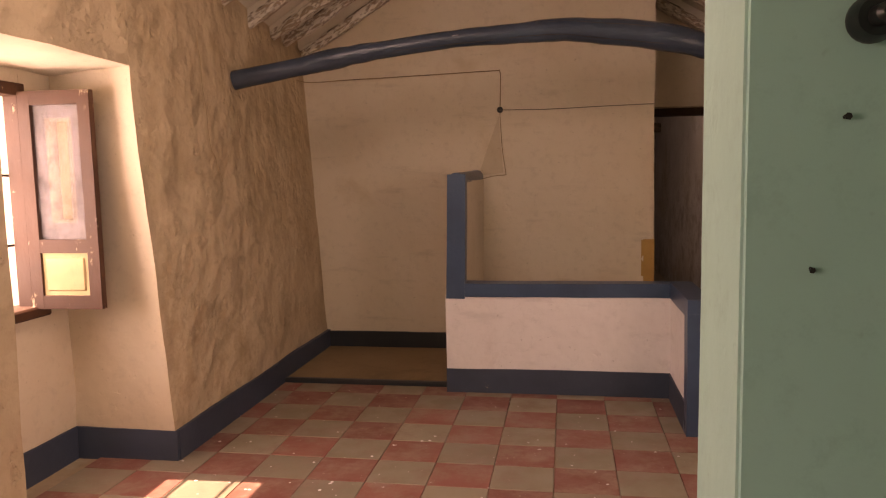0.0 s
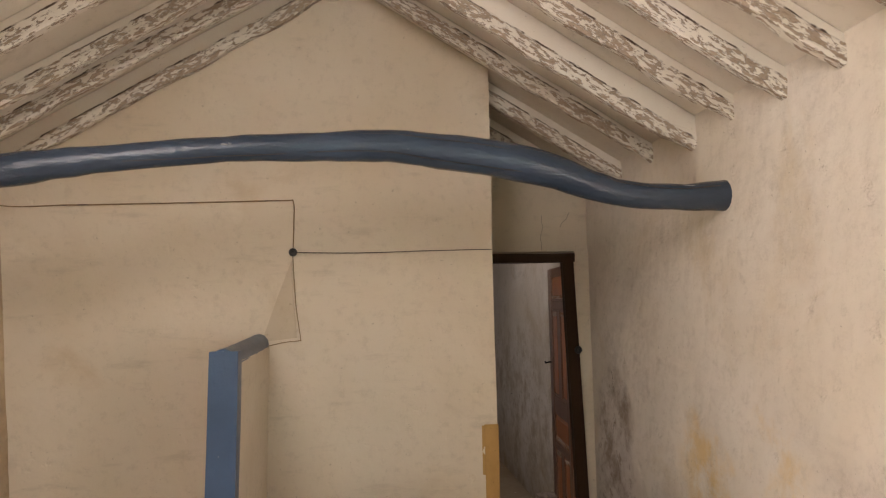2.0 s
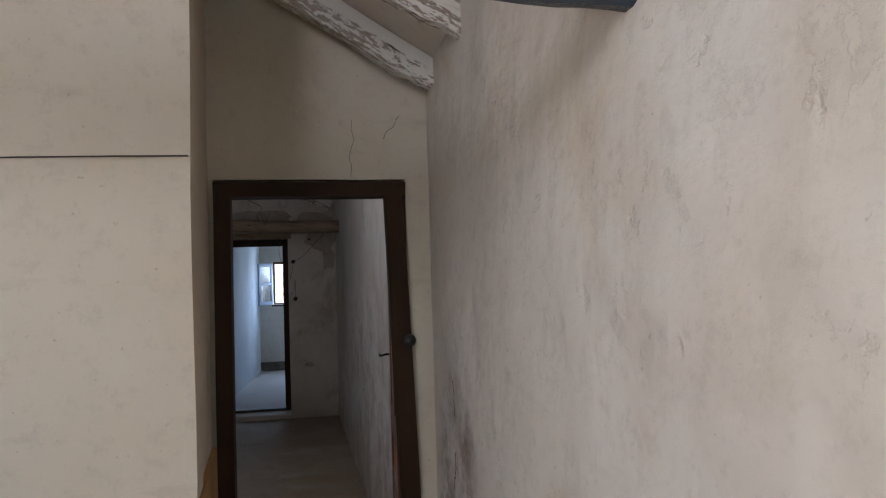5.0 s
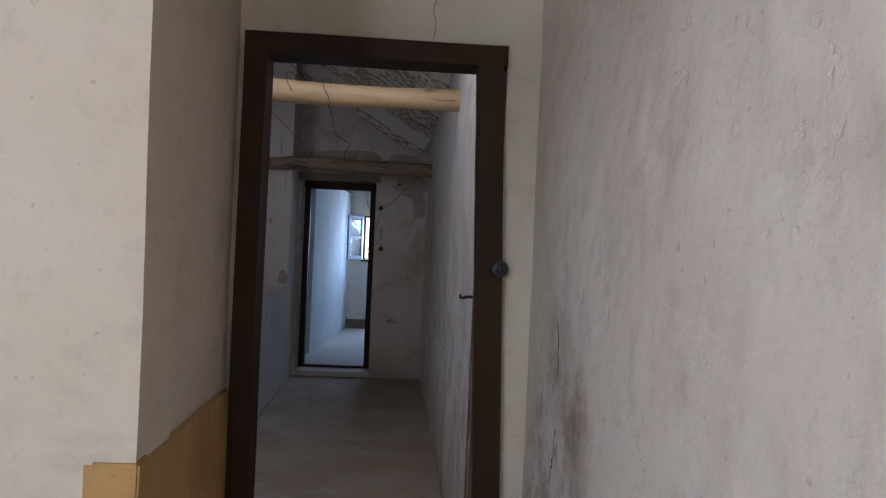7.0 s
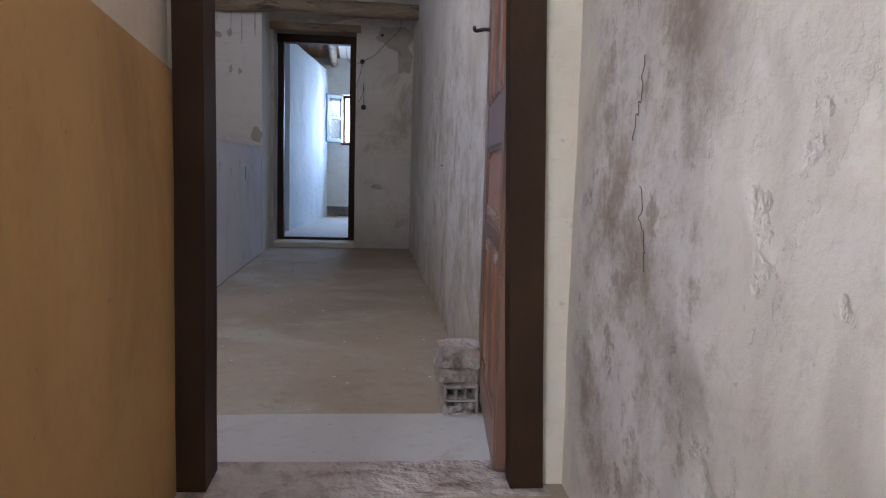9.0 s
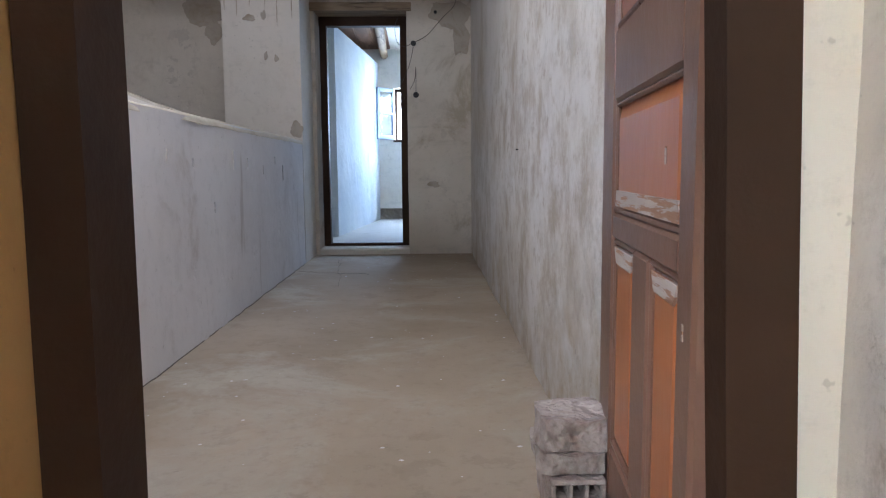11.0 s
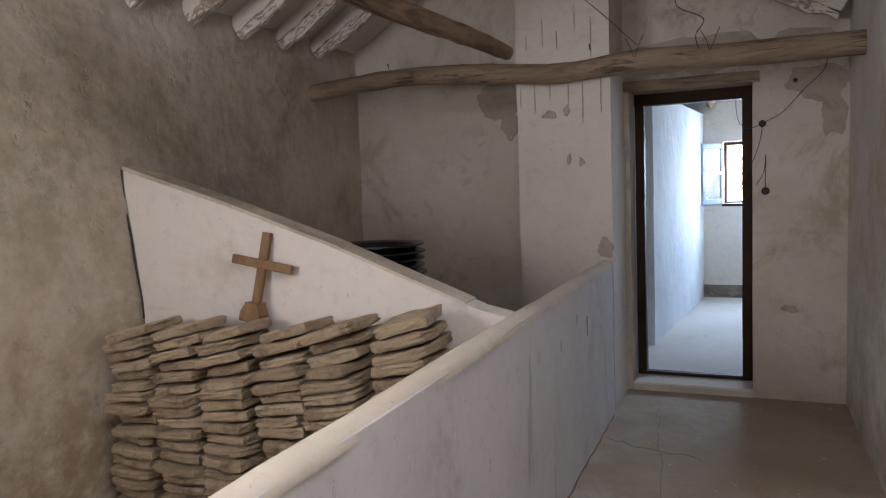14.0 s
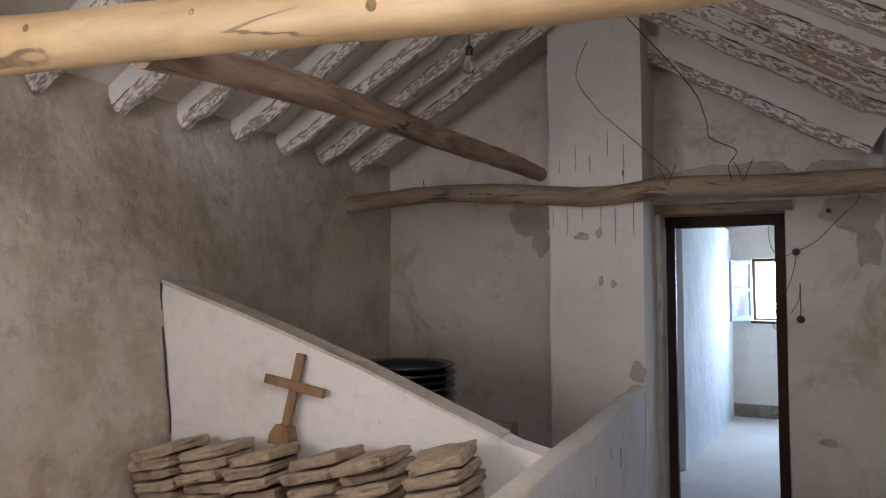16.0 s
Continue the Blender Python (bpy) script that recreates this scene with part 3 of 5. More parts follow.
def roof_piece(bm, x0, x1, y0, y1):
    v = [bm.verts.new((x, y, roof(x))) for x, y in ((x0, y0), (x1, y0), (x1, y1), (x0, y1))]
    w = [bm.verts.new(q.co + Vector((0, 0, 0.12))) for q in v]
    bm.faces.new(v)
    bm.faces.new(w)
    for k in range(4):
        bm.faces.new((v[k], v[(k + 1) % 4], w[(k + 1) % 4], w[k]))


bm = bmesh.new()
for x0, x1, hole in ((RIDGE, RIDGE + 2.36, LAMP_HOLE), (RIDGE - 2.36, RIDGE, LAMP_HOLE1)):
    roof_piece(bm, x0, x1, -1.7, hole[2])
    roof_piece(bm, x0, x1, hole[3], 17.1)
    roof_piece(bm, x0, hole[0], hole[2], hole[3])
    roof_piece(bm, hole[1], x1, hole[2], hole[3])
structure("ceiling", bm, BOARD, "whitewashed sloping board ceiling", "ceiling")
FARBOARD = timber("brown_ceiling_boards", (0.30, 0.155, 0.085), (0.17, 0.085, 0.045), 0.8, (1, 0.15, 1), 10, 0.4)
for k in range(7):
    x0 = -0.12 + 0.2 * k
    bm = prism([(12.99, 2.46), (16.5, 2.17), (16.5, 2.20), (12.99, 2.49)], x0, x0 + 0.194, 0)
    structure("ceiling_board", bm, FARBOARD if k < 5 else BOARD, "brown sloping ceiling board of the far room" if k < 5 else "whitewashed sloping ceiling board of the far room", "ceiling")
bm = prism([(12.99, 2.46), (16.5, 2.17), (16.5, 2.20), (12.99, 2.49)], 1.28, CR + 0.02, 0)
structure("ceiling_board", bm, BOARD, "whitewashed sloping ceiling of the far room", "ceiling")


def rafter(x_end, y, wide, deep, seed):
    """A rough rafter from the ridge down to x_end, with an uneven lower edge."""
    s = 1 if x_end > RIDGE else -1
    slope = Vector((s, 0, -0.60)).normalized()
    down = Vector((-0.60 * s, 0, -1)).normalized()
    start = Vector((RIDGE, y, roof(RIDGE) - 0.005))
    length = abs(x_end - RIDGE) / abs(slope.x)
    bm = bmesh.new()
    n = 26
    rings = []
    for k in range(n + 1):
        p = start + slope * (length * k / n)
        w = wide * (0.5 + 0.05 * noise.noise(Vector((seed * 3.1, k * 0.35, 0))))
        d = deep + 0.128 * (0.14 * noise.noise(Vector((seed * 5.7, k * 0.30, 4))))
        if k > n - 2:
            d *= 0.86
        dy = 0.018 * noise.noise(Vector((seed * 1.7, k * 0.12, 9)))
        side = Vector((0, 1, 0))
        ring = []
        ledge = d - 0.068
        for a, b in ((-0.80, 0), (-0.84, ledge / d), (-1, (ledge + 0.004) / d), (-0.95, 0.90), (-0.72, 1.0), (0.72, 1.0), (0.95, 0.90), (1, (ledge + 0.004) / d), (0.84, ledge / d), (0.80, 0)):
            q = p + side * (w * a + dy) + down * (d * b)
            if 0 < b:
                q += noise.noise_vector(q * 26) * 0.005
            ring.append(bm.verts.new(q))
        rings.append(ring)
    for a, b in zip(rings, rings[1:]):
        for k in range(10):
            bm.faces.new((a[k], a[(k + 1) % 10], b[(k + 1) % 10], b[k]))
    bm.faces.new(rings[0])
    bm.faces.new(rings[-1])
    m = Matrix.Translation(start + down * (deep - 0.128)) @ Matrix((slope, (0, s, 0), slope.cross(Vector((0, s, 0))))).transposed().to_4x4()
    bmesh.ops.transform(bm, matrix=m.inverted(), verts=bm.verts)
    ob = link("rafter", bm, PEEL)
    ob.matrix_world = m
    return tagged(ob, "rough whitewashed rafter with peeling paint", "rafter", "rafters under the sloping ceiling")


seed = 0
for x_end, rows in ((XL - 0.16, ((6.28, 0.145), (5.96, 0.105), (5.74, 0.10), (5.32, 0.105), (4.87, 0.103), (4.46, 0.10), (4.05, 0.105), (3.64, 0.10))),
                    (XR + 0.06, ((6.02, 0.09), (5.50, 0.16), (5.17, 0.102), (4.81, 0.105), (4.48, 0.10), (4.12, 0.105), (3.76, 0.10), (3.40, 0.105), (3.04, 0.10), (2.68, 0.105), (2.32, 0.10), (1.96, 0.105)))):
    for y, deep in rows:
        seed += 1
        rafter(x_end, y, 0.052, deep, seed)
rafter(XR + 0.08, 6.50, 0.07, 0.11, 90)
rafter(XR + 0.08, 7.07, 0.095, 0.12, 91)
for k in range(12):
    for x_end, deep in ((CL - 0.02, 0.155), (CR + 0.02, 0.11)):
        seed += 1
        if k > 2 or x_end < 0:
            rafter(x_end, 7.46 + 0.4137 * k, 0.066, deep + 0.012 * math.sin(k * 2.3), seed)
rafter(CR + 0.02, 12.42, 0.066, 0.265, 92)
for k in range(9):
    for x_end in (CL + 0.9, CR + 0.02):
        seed += 1
        rafter(x_end, 13.1 + 0.413 * k, 0.066, 0.135, seed)
tagged(link("ridge_beam", boxed(((0.08, 1.70, 3.19), (0.15, YA - 0.01, 3.34))), PEEL), "thin peeling ridge beam", "beam")
tagged(link("ridge_beam", boxed(((0.03, YD + 0.17, 3.22), (0.10, 12.60, 3.34))), PEEL), "thin whitewashed ridge beam", "beam")

# ---- low wall and high partition of the stairwell ----
def stair_wall():
    t = thing("stairwell_wall", (0.3, 5.3, 0), "low white stairwell wall with blue painted edges", "low wall")
    inv = Matrix.Translation((-0.3, -5.3, 0))

    def add(name, bm, mat, label="", smooth=False):
        if name in ("post", "partition", "rounded_cap"):
            for v in bm.verts:
                if v.co.x < 0:
                    v.co.x += 0.028 * max(v.co.z, 0) / 1.35
        bmesh.ops.transform(bm, matrix=inv, verts=bm.verts)
        return part(name, bm, mat, t, label, smooth)

    def rough(*boxes):
        bm = bmesh.new()
        for lo, hi in boxes:
            rough_box(bm, lo, hi, 0.09, 0.004)
        return bm

    add("panel", rough(((-0.36, 5.275, 0.145), (0.975, 5.385, 0.60))), PANELW, "white limewashed front", True)
    add("panel", rough(((0.965, 4.66, 0.145), (1.075, 5.385, 0.60))), PANELW, "white limewashed return", True)
    add("skirting", rough(((-0.362, 5.267, 0.0), (0.975, 5.39, 0.15))), NAVY, "slate blue painted skirting", True)
    add("skirting", rough(((0.957, 4.68, 0.0), (1.078, 5.39, 0.15))), NAVY, "slate blue painted skirting", True)
    add("cap", rough(((-0.26, 5.266, 0.597), (1.08, 5.392, 0.678))), BLUE, "chipped blue painted capping", True)
    add("cap", rough(((0.957, 4.645, 0.597), (1.083, 5.30, 0.690))), BLUE, "chipped blue painted capping", True)
    add("post", rough(((0.957, 4.643, 0.0), (1.083, 4.74, 0.62))), BLUE, "blue painted end post", True)
    add("post", rough(((-0.364, 5.262, 0.585), (-0.252, 5.35, 1.335))), BLUE, "blue painted tall post", True)
    add("partition", rough(((-0.355, 5.34, -0.7), (-0.255, YA, 1.295))), CREAM, "cream high partition", True)
    add("foundation", rough(((-0.36, 5.28, LANDING), (1.075, 5.38, 0.01)), ((0.965, 4.66, LANDING), (1.072, 5.38, 0.01))), CREAM, "cream lower wall inside the well", True)
    bm = tube([(-0.308, 5.265, 1.292), (-0.308, 5.8, 1.30), (-0.312, YA, 1.312)], 0.054, 12, 0.05)
    add("rounded_cap", bm, BLUE, "grey-blue rounded top", True)
    return t


stair_wall()

# raised platform and skirtings
structure("platform", boxed(((XL - 0.02, 5.40, -0.2), (-0.36, YA + 0.02, 0.022)), bevel=0.01), BROWNFLOOR, "low brown cement platform in the corner", "platform")
structure("platform_edge", boxed(((XL, 5.365, -0.05), (-0.362, 5.405, 0.030)), bevel=0.008), BLACKP, "dark painted platform kerb", "kerb")


def skirting(name, lo, hi, mat, label):
    bm = bmesh.new()
    rough_box(bm, lo, hi, 0.12, 0.006)
    return structure(name, bm, mat, label, "skirting", smooth=True)


skirting("baseboard_end", (XL, YA - 0.018, 0.0), (-0.36, YA + 0.01, 0.14), BLACKP, "black painted skirting band")
skirting("baseboard_left", (XL - 0.01, 4.06, -0.02), (XL + 0.016, YA, 0.15), NAVY, "slate painted skirting band")
skirting("baseboard_left", (XL - 0.01, 1.69, -0.02), (XL + 0.016, 3.10, 0.15), NAVY, "slate painted skirting band")
skirting("baseboard_niche", (XL - 0.54, 4.045, -0.02), (XL + 0.01, 4.07, 0.15), NAVY, "slate painted skirting in the niche")
skirting("baseboard_niche", (XL - 0.54, 3.10, -0.02), (XL - 0.515, 4.06, 0.15), NAVY, "slate painted skirting in the niche")
bm = prism([(1.69, -0.02), (4.70, -0.02), (4.70, 0.03), (4.62, 0.16), (1.69, 0.16)], XR - 0.016, XR + 0.02, 0)
structure("baseboard_right", bm, NAVY, "slate blue skirting with a slanted end", "skirting")
structure("dado_front", boxed(((0.915, YA - 0.004, LANDING), (0.989, YA + 0.05, 0.845)), bevel=0.001), DADO, "brown painted dado strip", "dado")
bm = bmesh.new()
rough_box(bm, (0.90, YA + 0.0, LANDING), (0.992, YD + 0.0, 0.84), 0.2, 0.004)
for v in bm.verts:
    slanted(v.co)
    if v.co.z > 0.7:
        v.co.z -= 0.05 * (v.co.y - YA) / (YD - YA)
structure("dado_side", bm, DADO, "brown painted dado beside the door", "dado", True)

# The partition's shadow on the end wall, put into a darker patch.
WALLSHADE = plaster("partition_shade", (0.565, 0.48, 0.365), (0.54, 0.445, 0.325), (0.50, 0.40, 0.28), 0.55, 0.80, 1.2, 0.22, 1.6)
bm = prism([(-0.112, 1.75), (-0.106, 1.60), (-0.098, 1.50), (-0.085, 1.34), (-0.24, 1.325), (-0.255, 1.36), (-0.185, 1.56)], YA - 0.0055, YA + 0.004, 1)
part("old_paint_patch", bm, WALLSHADE, bpy.data.objects["wall_end"], "darker patch painting the partition's shadow beside the wire")

# blue beam
BEAM = [(-1.52, 4.96, 1.9, 0.056), (-1.175, 5.017, 1.961, 0.051), (-0.966, 5.048, 2.003, 0.06), (-0.638, 5.095, 2.056, 0.049), (-0.252, 5.151, 2.102, 0.049), (0.05, 5.195, 2.122, 0.055), (0.366, 5.241, 2.138, 0.065), (0.71, 5.26, 2.106, 0.076), (1.008, 5.26, 2.051, 0.072), (1.304, 5.26, 1.953, 0.057), (1.56, 5.26, 1.932, 0.054), (1.798, 5.26, 1.937, 0.068)]
bm = tube([q[:3] for q in BEAM], [q[3] for q in BEAM], 16, 0.10, 5)
blue_beam = tagged(link("ceiling_beam", bm, BEAMBLUE, None, "", True), "crooked log beam painted glossy blue", "beam")
for high, first, last in ((0.62, 0.2, 1.75), (-0.62, -0.6, 0.9)):
    line = []
    for k in range(24):
        x = first + (last - first) * k / 23
        n = next(q for q in range(len(BEAM) - 1) if BEAM[q + 1][0] >= x)
        f = (x - BEAM[n][0]) / (BEAM[n + 1][0] - BEAM[n][0])
        y, z, rad = (BEAM[n][c] + f * (BEAM[n + 1][c] - BEAM[n][c]) for c in (1, 2, 3))
        turn = high + 0.12 * math.sin(7 * x)
        line.append((x, y - rad * 0.99 * math.cos(turn), z + rad * 0.99 * math.sin(turn)))
    part("split", tube(line, 0.0022, 5, 0.0, 2), IRON, blue_beam, "dark split along the grain")

# ---- corridor things ----
bm = tube([(-1.76, 11.98, 1.955), (-1.02, 12.02, 2.013), (-0.443, 12.03, 1.990), (0.113, 12.03, 1.946), (0.619, 12.03, 1.976), (1.1, 12.05, 1.96), (1.80, 12.06, 1.955)], [0.060, 0.058, 0.066, 0.062, 0.064, 0.066, 0.068], 14, 0.12, 6)
tagged(link("ceiling_beam", bm, LOG, None, "", True), "crooked grey-brown log tie beam", "beam")
bm = tube([(-1.72, 9.12, 2.225), (-1.2, 9.1, 2.203), (-0.06, 9.1, 2.12), (0.83, 9.1, 2.052), (1.80, 9.1, 2.056)], [0.100, 0.096, 0.074, 0.062, 0.060], 16, 0.06, 8)
tagged(link("ceiling_beam", bm, PINE, None, "", True), "peeled yellow pine log beam", "beam")
bm = tube([(-0.60, 9.14, 2.13), (-0.50, 9.9, 2.16), (-0.42, 10.9, 2.155), (-0.32, 11.6, 2.14), (-0.24, 12.07, 2.11)], [0.060, 0.062, 0.060, 0.056, 0.046], 14, 0.12, 6)
tagged(link("ceiling_beam", bm, LOGY, None, "", True), "dark weathered log laid lengthwise on the beams", "beam")

# sloping stair bulkhead
bm = prism([(-1.50, FLOOR2), (0.33, FLOOR2), (0.33, 0.77), (0.20, 0.80), (-0.464, 1.06), (-1.0, 1.245), (-1.50, 1.405), (-1.575, 1.425), (-1.59, 1.40), (-1.535, 0.95), (-1.515, 0.75)], 10.19, 10.31, 1)
tagged(link("sloping_wall", bm, WHITE), "white plastered sloping stair wall ending at the parapet", "wall", kind="structure")


def bulge():
    """The left wall brought out to the sloping wall's end, shaped to fit the camera's view."""
    bm = bmesh.new()
    rows = []
    for a in range(26):
        z = FLOOR2 + (2.5 - FLOOR2) * a / 25
        out = 0.132 if z < 0.7 else 0.132 - 0.062 * (z - 0.7) / 0.72 if z < 1.42 else max(0.0, 0.07 * (2.4 - z) / 0.98)
        row = []
        for c in range(30):
            y = 8.9 + 2.2 * c / 29
            k = (y - 8.9) / 1.25 if y < 10.15 else 1.0 if y < 10.35 else (11.1 - y) / 0.75
            k = max(0.0, min(1.0, k))
            x = CL - 0.014 + out * k * k * (3 - 2 * k) + 0.008 * noise.noise(Vector((0, y * 5, z * 5)))
            row.append(bm.verts.new((x, y, z)))
        rows.append(row)
    for q, w in zip(rows, rows[1:]):
        for c in range(29):
            bm.faces.new((q[c], w[c], w[c + 1], q[c + 1]))
    edge = rows[0] + [r[-1] for r in rows[1:-1]] + rows[-1][::-1] + [r[0] for r in rows[-2:0:-1]]
    back = [bm.verts.new((CL - 0.1, v.co.y, v.co.z)) for v in edge]
    for k in range(len(edge)):
        n = (k + 1) % len(edge)
        bm.faces.new((edge[k], edge[n], back[n], back[k]))
    bmesh.ops.recalc_face_normals(bm, faces=bm.faces)
    return bm


structure("wall_bulge", bulge(), GREY, "grey stained plaster shaped to join the left wall to the sloping wall", "wall", True)
tagged(link("crack", tube([(-1.588, 10.186, 1.42), (-1.584, 10.186, 1.25), (-1.56, 10.186, 1.1), (-1.545, 10.186, 0.95), (-1.522, 10.186, 0.82), (-1.515, 10.186, 0.70)], [0.008, 0.004, 0.006, 0.004, 0.005, 0.004], 6, 0.4, 5), IRON), "dark gap where the sloping wall has come away", "crack", kind="structure")
structure("coping_wear", prism([(-1.585, 1.437), (-1.0, 1.252), (-0.464, 1.067), (0.15, 0.826), (0.15, 0.812), (-0.464, 1.052), (-1.0, 1.235), (-1.585, 1.415)], 10.186, 10.314, 1), GREY, "worn grey coping on the sloping wall", "coping")
bm = bmesh.new()
rough_box(bm, (0.40, 7.28, FLOOR2 - 0.02), (CR, 7.82, FLOOR2 + 0.004), 0.08, 0.004)
structure("floor_patch", bm, NEWCEMENT, "pale gritty cement strip behind the threshold", "floor", True)
# Unseen panels made up to keep the sun out above the added lamps.
for hole in (LAMP_HOLE, LAMP_HOLE1):
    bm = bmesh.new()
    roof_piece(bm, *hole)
    structure("roof_pane", bm, ROOFPANEL, "unseen opaque panel added over a fill lamp in the roof slope", "roof light")
tagged(link("ceiling_beam", tube([(0.86, 12.99, 2.36), (0.83, 14.5, 2.24), (0.79, 16.5, 2.09)], [0.06, 0.058, 0.052], 12, 0.1, 5), LOGY, None, "", True), "pale log under the far ceiling", "beam")
bm = bmesh.new()
rings = []
for k in range(71):
    y = YD + 0.16 + (12.10 - YD - 0.16) * k / 70
    rings.append([bm.verts.new(wobble((x, y, z), 0.005, 3.0)) for x, z in ((0.312, 0.745), (0.312, 0.762), (0.324, 0.776), (0.345, 0.782), (0.370, 0.782), (0.389, 0.775), (0.399, 0.760), (0.400, 0.745))])
for a, b in zip(rings, rings[1:]):
    for k in range(8):
        bm.faces.new((a[k], a[(k + 1) % 8], b[(k + 1) % 8], b[k]))
bm.faces.new(rings[0])
bm.faces.new(rings[-1])
structure("parapet_cap", bm, CAPC, "worn top of the parapet, warm light in its cream colour", "coping", True)

# ---- doors ----
def sheared(bm, top_x, z0, z1):
    """Leans a mesh so that its top is top_x further along x."""
    for v in bm.verts:
        v.co.x += top_x * (v.co.z - z0) / (z1 - z0)
    return bm


def moved(bm, at):
    bmesh.ops.translate(bm, vec=-Vector(at), verts=bm.verts)
    return bm


def lathe(profile, sides=24):
    """A turned shape round z from (radius, height) pairs."""
    bm = bmesh.new()
    rings = [[bm.verts.new((r * math.cos(2 * math.pi * k / sides), r * math.sin(2 * math.pi * k / sides), z)) for k in range(sides)] for r, z in profile]
    for a, b in zip(rings, rings[1:]):
        for k in range(sides):
            bm.faces.new((a[k], a[(k + 1) % sides], b[(k + 1) % sides], b[k]))
    bm.faces.new(rings[0])
    bm.faces.new(rings[-1])
    return bm


def turned(bm, m):
    bmesh.ops.transform(bm, matrix=m, verts=bm.verts)
    return bm


def grid_bar(lo, hi, step=0.08, amp=0.003):
    bm = bmesh.new()
    rough_box(bm, lo, hi, step, amp)
    return bm


d1 = tagged(thing("door_1", (1.34, YD, -0.13), "dark brown wooden door frame, worn at the foot", "door frame"), kind="structure")
at = d1.location
part("jamb", moved(sheared(grid_bar((0.948, YD - 0.03, -0.13), (1.012, YD + 0.09, 1.80)), 0.006, -0.13, 1.83), at), FRAME, d1)
part("jamb", moved(sheared(grid_bar((1.698, YD - 0.03, -0.13), (1.776, YD + 0.03, 1.80)), -0.066, -0.13, 1.83), at), FRAME, d1)
part("head", moved(grid_bar((0.954, YD - 0.03, 1.775), (1.722, YD + 0.09, 1.835)), at), FRAME, d1)
part("threshold", moved(grid_bar((0.93, YD - 0.06, -0.20), (1.79, YD + 0.14, -0.132), 0.06, 0.005), at), RUBBLE, d1, "worn pale stone threshold")
part("riser", moved(grid_bar((0.95, YD - 0.075, -0.34), (1.785, YD - 0.035, -0.168)), at), FRAME, d1, "dark wooden riser under the threshold")
knob = part("porcelain_switch", turned(lathe([(0.024, 0), (0.027, 0.006), (0.022, 0.018), (0.010, 0.022), (0.009, 0.030), (0.004, 0.032)]), Matrix.Translation(Vector((1.722, YD - 0.03, 1.176)) - at) @ pose(0, 0, 0, 90, 0, 0)), IRON, d1, "round black rotary switch", True)

LEAF_AT = Vector((1.668, 7.235, -0.12))
leaf = thing("door_leaf", LEAF_AT, "brown panelled wooden door standing open, varnished orange panels scuffed white", "door")
leaf.rotation_euler = (0, 0, radians(-5.3))


def leaf_part(name, y0, y1, z0, z1, x0, x1, mat, label="", bevel=0.006, parent=None):
    return part(name, boxed(((x0, y0, z0), (x1, y1, z1)), bevel=bevel), mat, parent or leaf, label)


leaf_part("stile", 0.58, 0.71, 0, 1.88, 0.0, 0.036, LEAF)
leaf_part("stile", 0.0, 0.075, 0, 1.88, 0.0, 0.036, LEAF)
for z0, z1 in ((0.0, 0.11), (0.525, 0.575), (0.785, 0.92), (1.56, 1.63), (1.82, 1.88)):
    leaf_part("rail", 0.075, 0.58, z0, z1, 0.001, 0.035, LEAF)
for z0, z1 in ((0.11, 0.525), (0.92, 1.56)):
    leaf_part("mullion", 0.255, 0.375, z0, z1, 0.001, 0.035, LEAF)


def panel(y0, y1, z0, z1):
    """A sunk panel with a raised bevelled field and a moulding round it."""
    bm = bmesh.new()
    box(bm, (0.014, y0, z0), (0.024, y1, z1), 0.001)
    b = 0.022
    v = [bm.verts.new((0.014, y, z)) for y, z in ((y0 + 0.012, z0 + 0.012), (y1 - 0.012, z0 + 0.012), (y1 - 0.012, z1 - 0.012), (y0 + 0.012, z1 - 0.012))]
    w = [bm.verts.new((0.006, y, z)) for y, z in ((y0 + 0.012 + b, z0 + 0.012 + b), (y1 - 0.012 - b, z0 + 0.012 + b), (y1 - 0.012 - b, z1 - 0.012 - b), (y0 + 0.012 + b, z1 - 0.012 - b))]
    for k in range(4):
        bm.faces.new((v[k], v[(k + 1) % 4], w[(k + 1) % 4], w[k]))
    bm.faces.new(w)
    p = part("panel", bm, PANEL, leaf, "orange varnished panel")
    for lo, hi, pale in (((0.004, y0, z0), (0.016, y0 + 0.010, z1), 0), ((0.004, y1 - 0.010, z0), (0.016, y1, z1), 0), ((0.004, y0, z0), (0.016, y1, z0 + 0.014), 0), ((0.004, y0, z1 - 0.010), (0.016, y1, z1), 0)):
        part("moulding", boxed((lo, hi), bevel=0.004), LEAF, p)
    a, c = (z1 - 0.014, z1 - 0.044) if z1 - z0 > 0.3 else (z0 + 0.014, z0 + 0.044)
    e = 0.018 if z1 - z0 > 0.3 else 0.008
    bm = prism([(y0 + 0.014, a), (y1 - 0.014, a), (y1 - 0.014 - e, c), (y0 + 0.014 + e, c)], 0.0035, 0.0140, 0)
    part("scuff", bm, SCRATCH, p, "white scuffed bevel with bare streaks")


for y0, y1, z0, z1 in ((0.075, 0.255, 0.11, 0.525), (0.375, 0.58, 0.11, 0.525), (0.075, 0.58, 0.575, 0.785), (0.075, 0.255, 0.92, 1.56), (0.375, 0.58, 0.92, 1.56), (0.075, 0.58, 1.63, 1.82)):
    panel(y0, y1, z0, z1)
part("latch", tube([(0.0, 0.655, 1.16), (-0.02, 0.655, 1.16), (-0.045, 0.65, 1.155), (-0.05, 0.64, 1.165)], 0.006, 8), IRON, leaf, "small black iron latch", True)
part("paint_chip", boxed(((0.0045, 0.170, 0.665), (0.0065, 0.178, 0.69)), bevel=0.001), SCRATCH, leaf, "white paint chip")
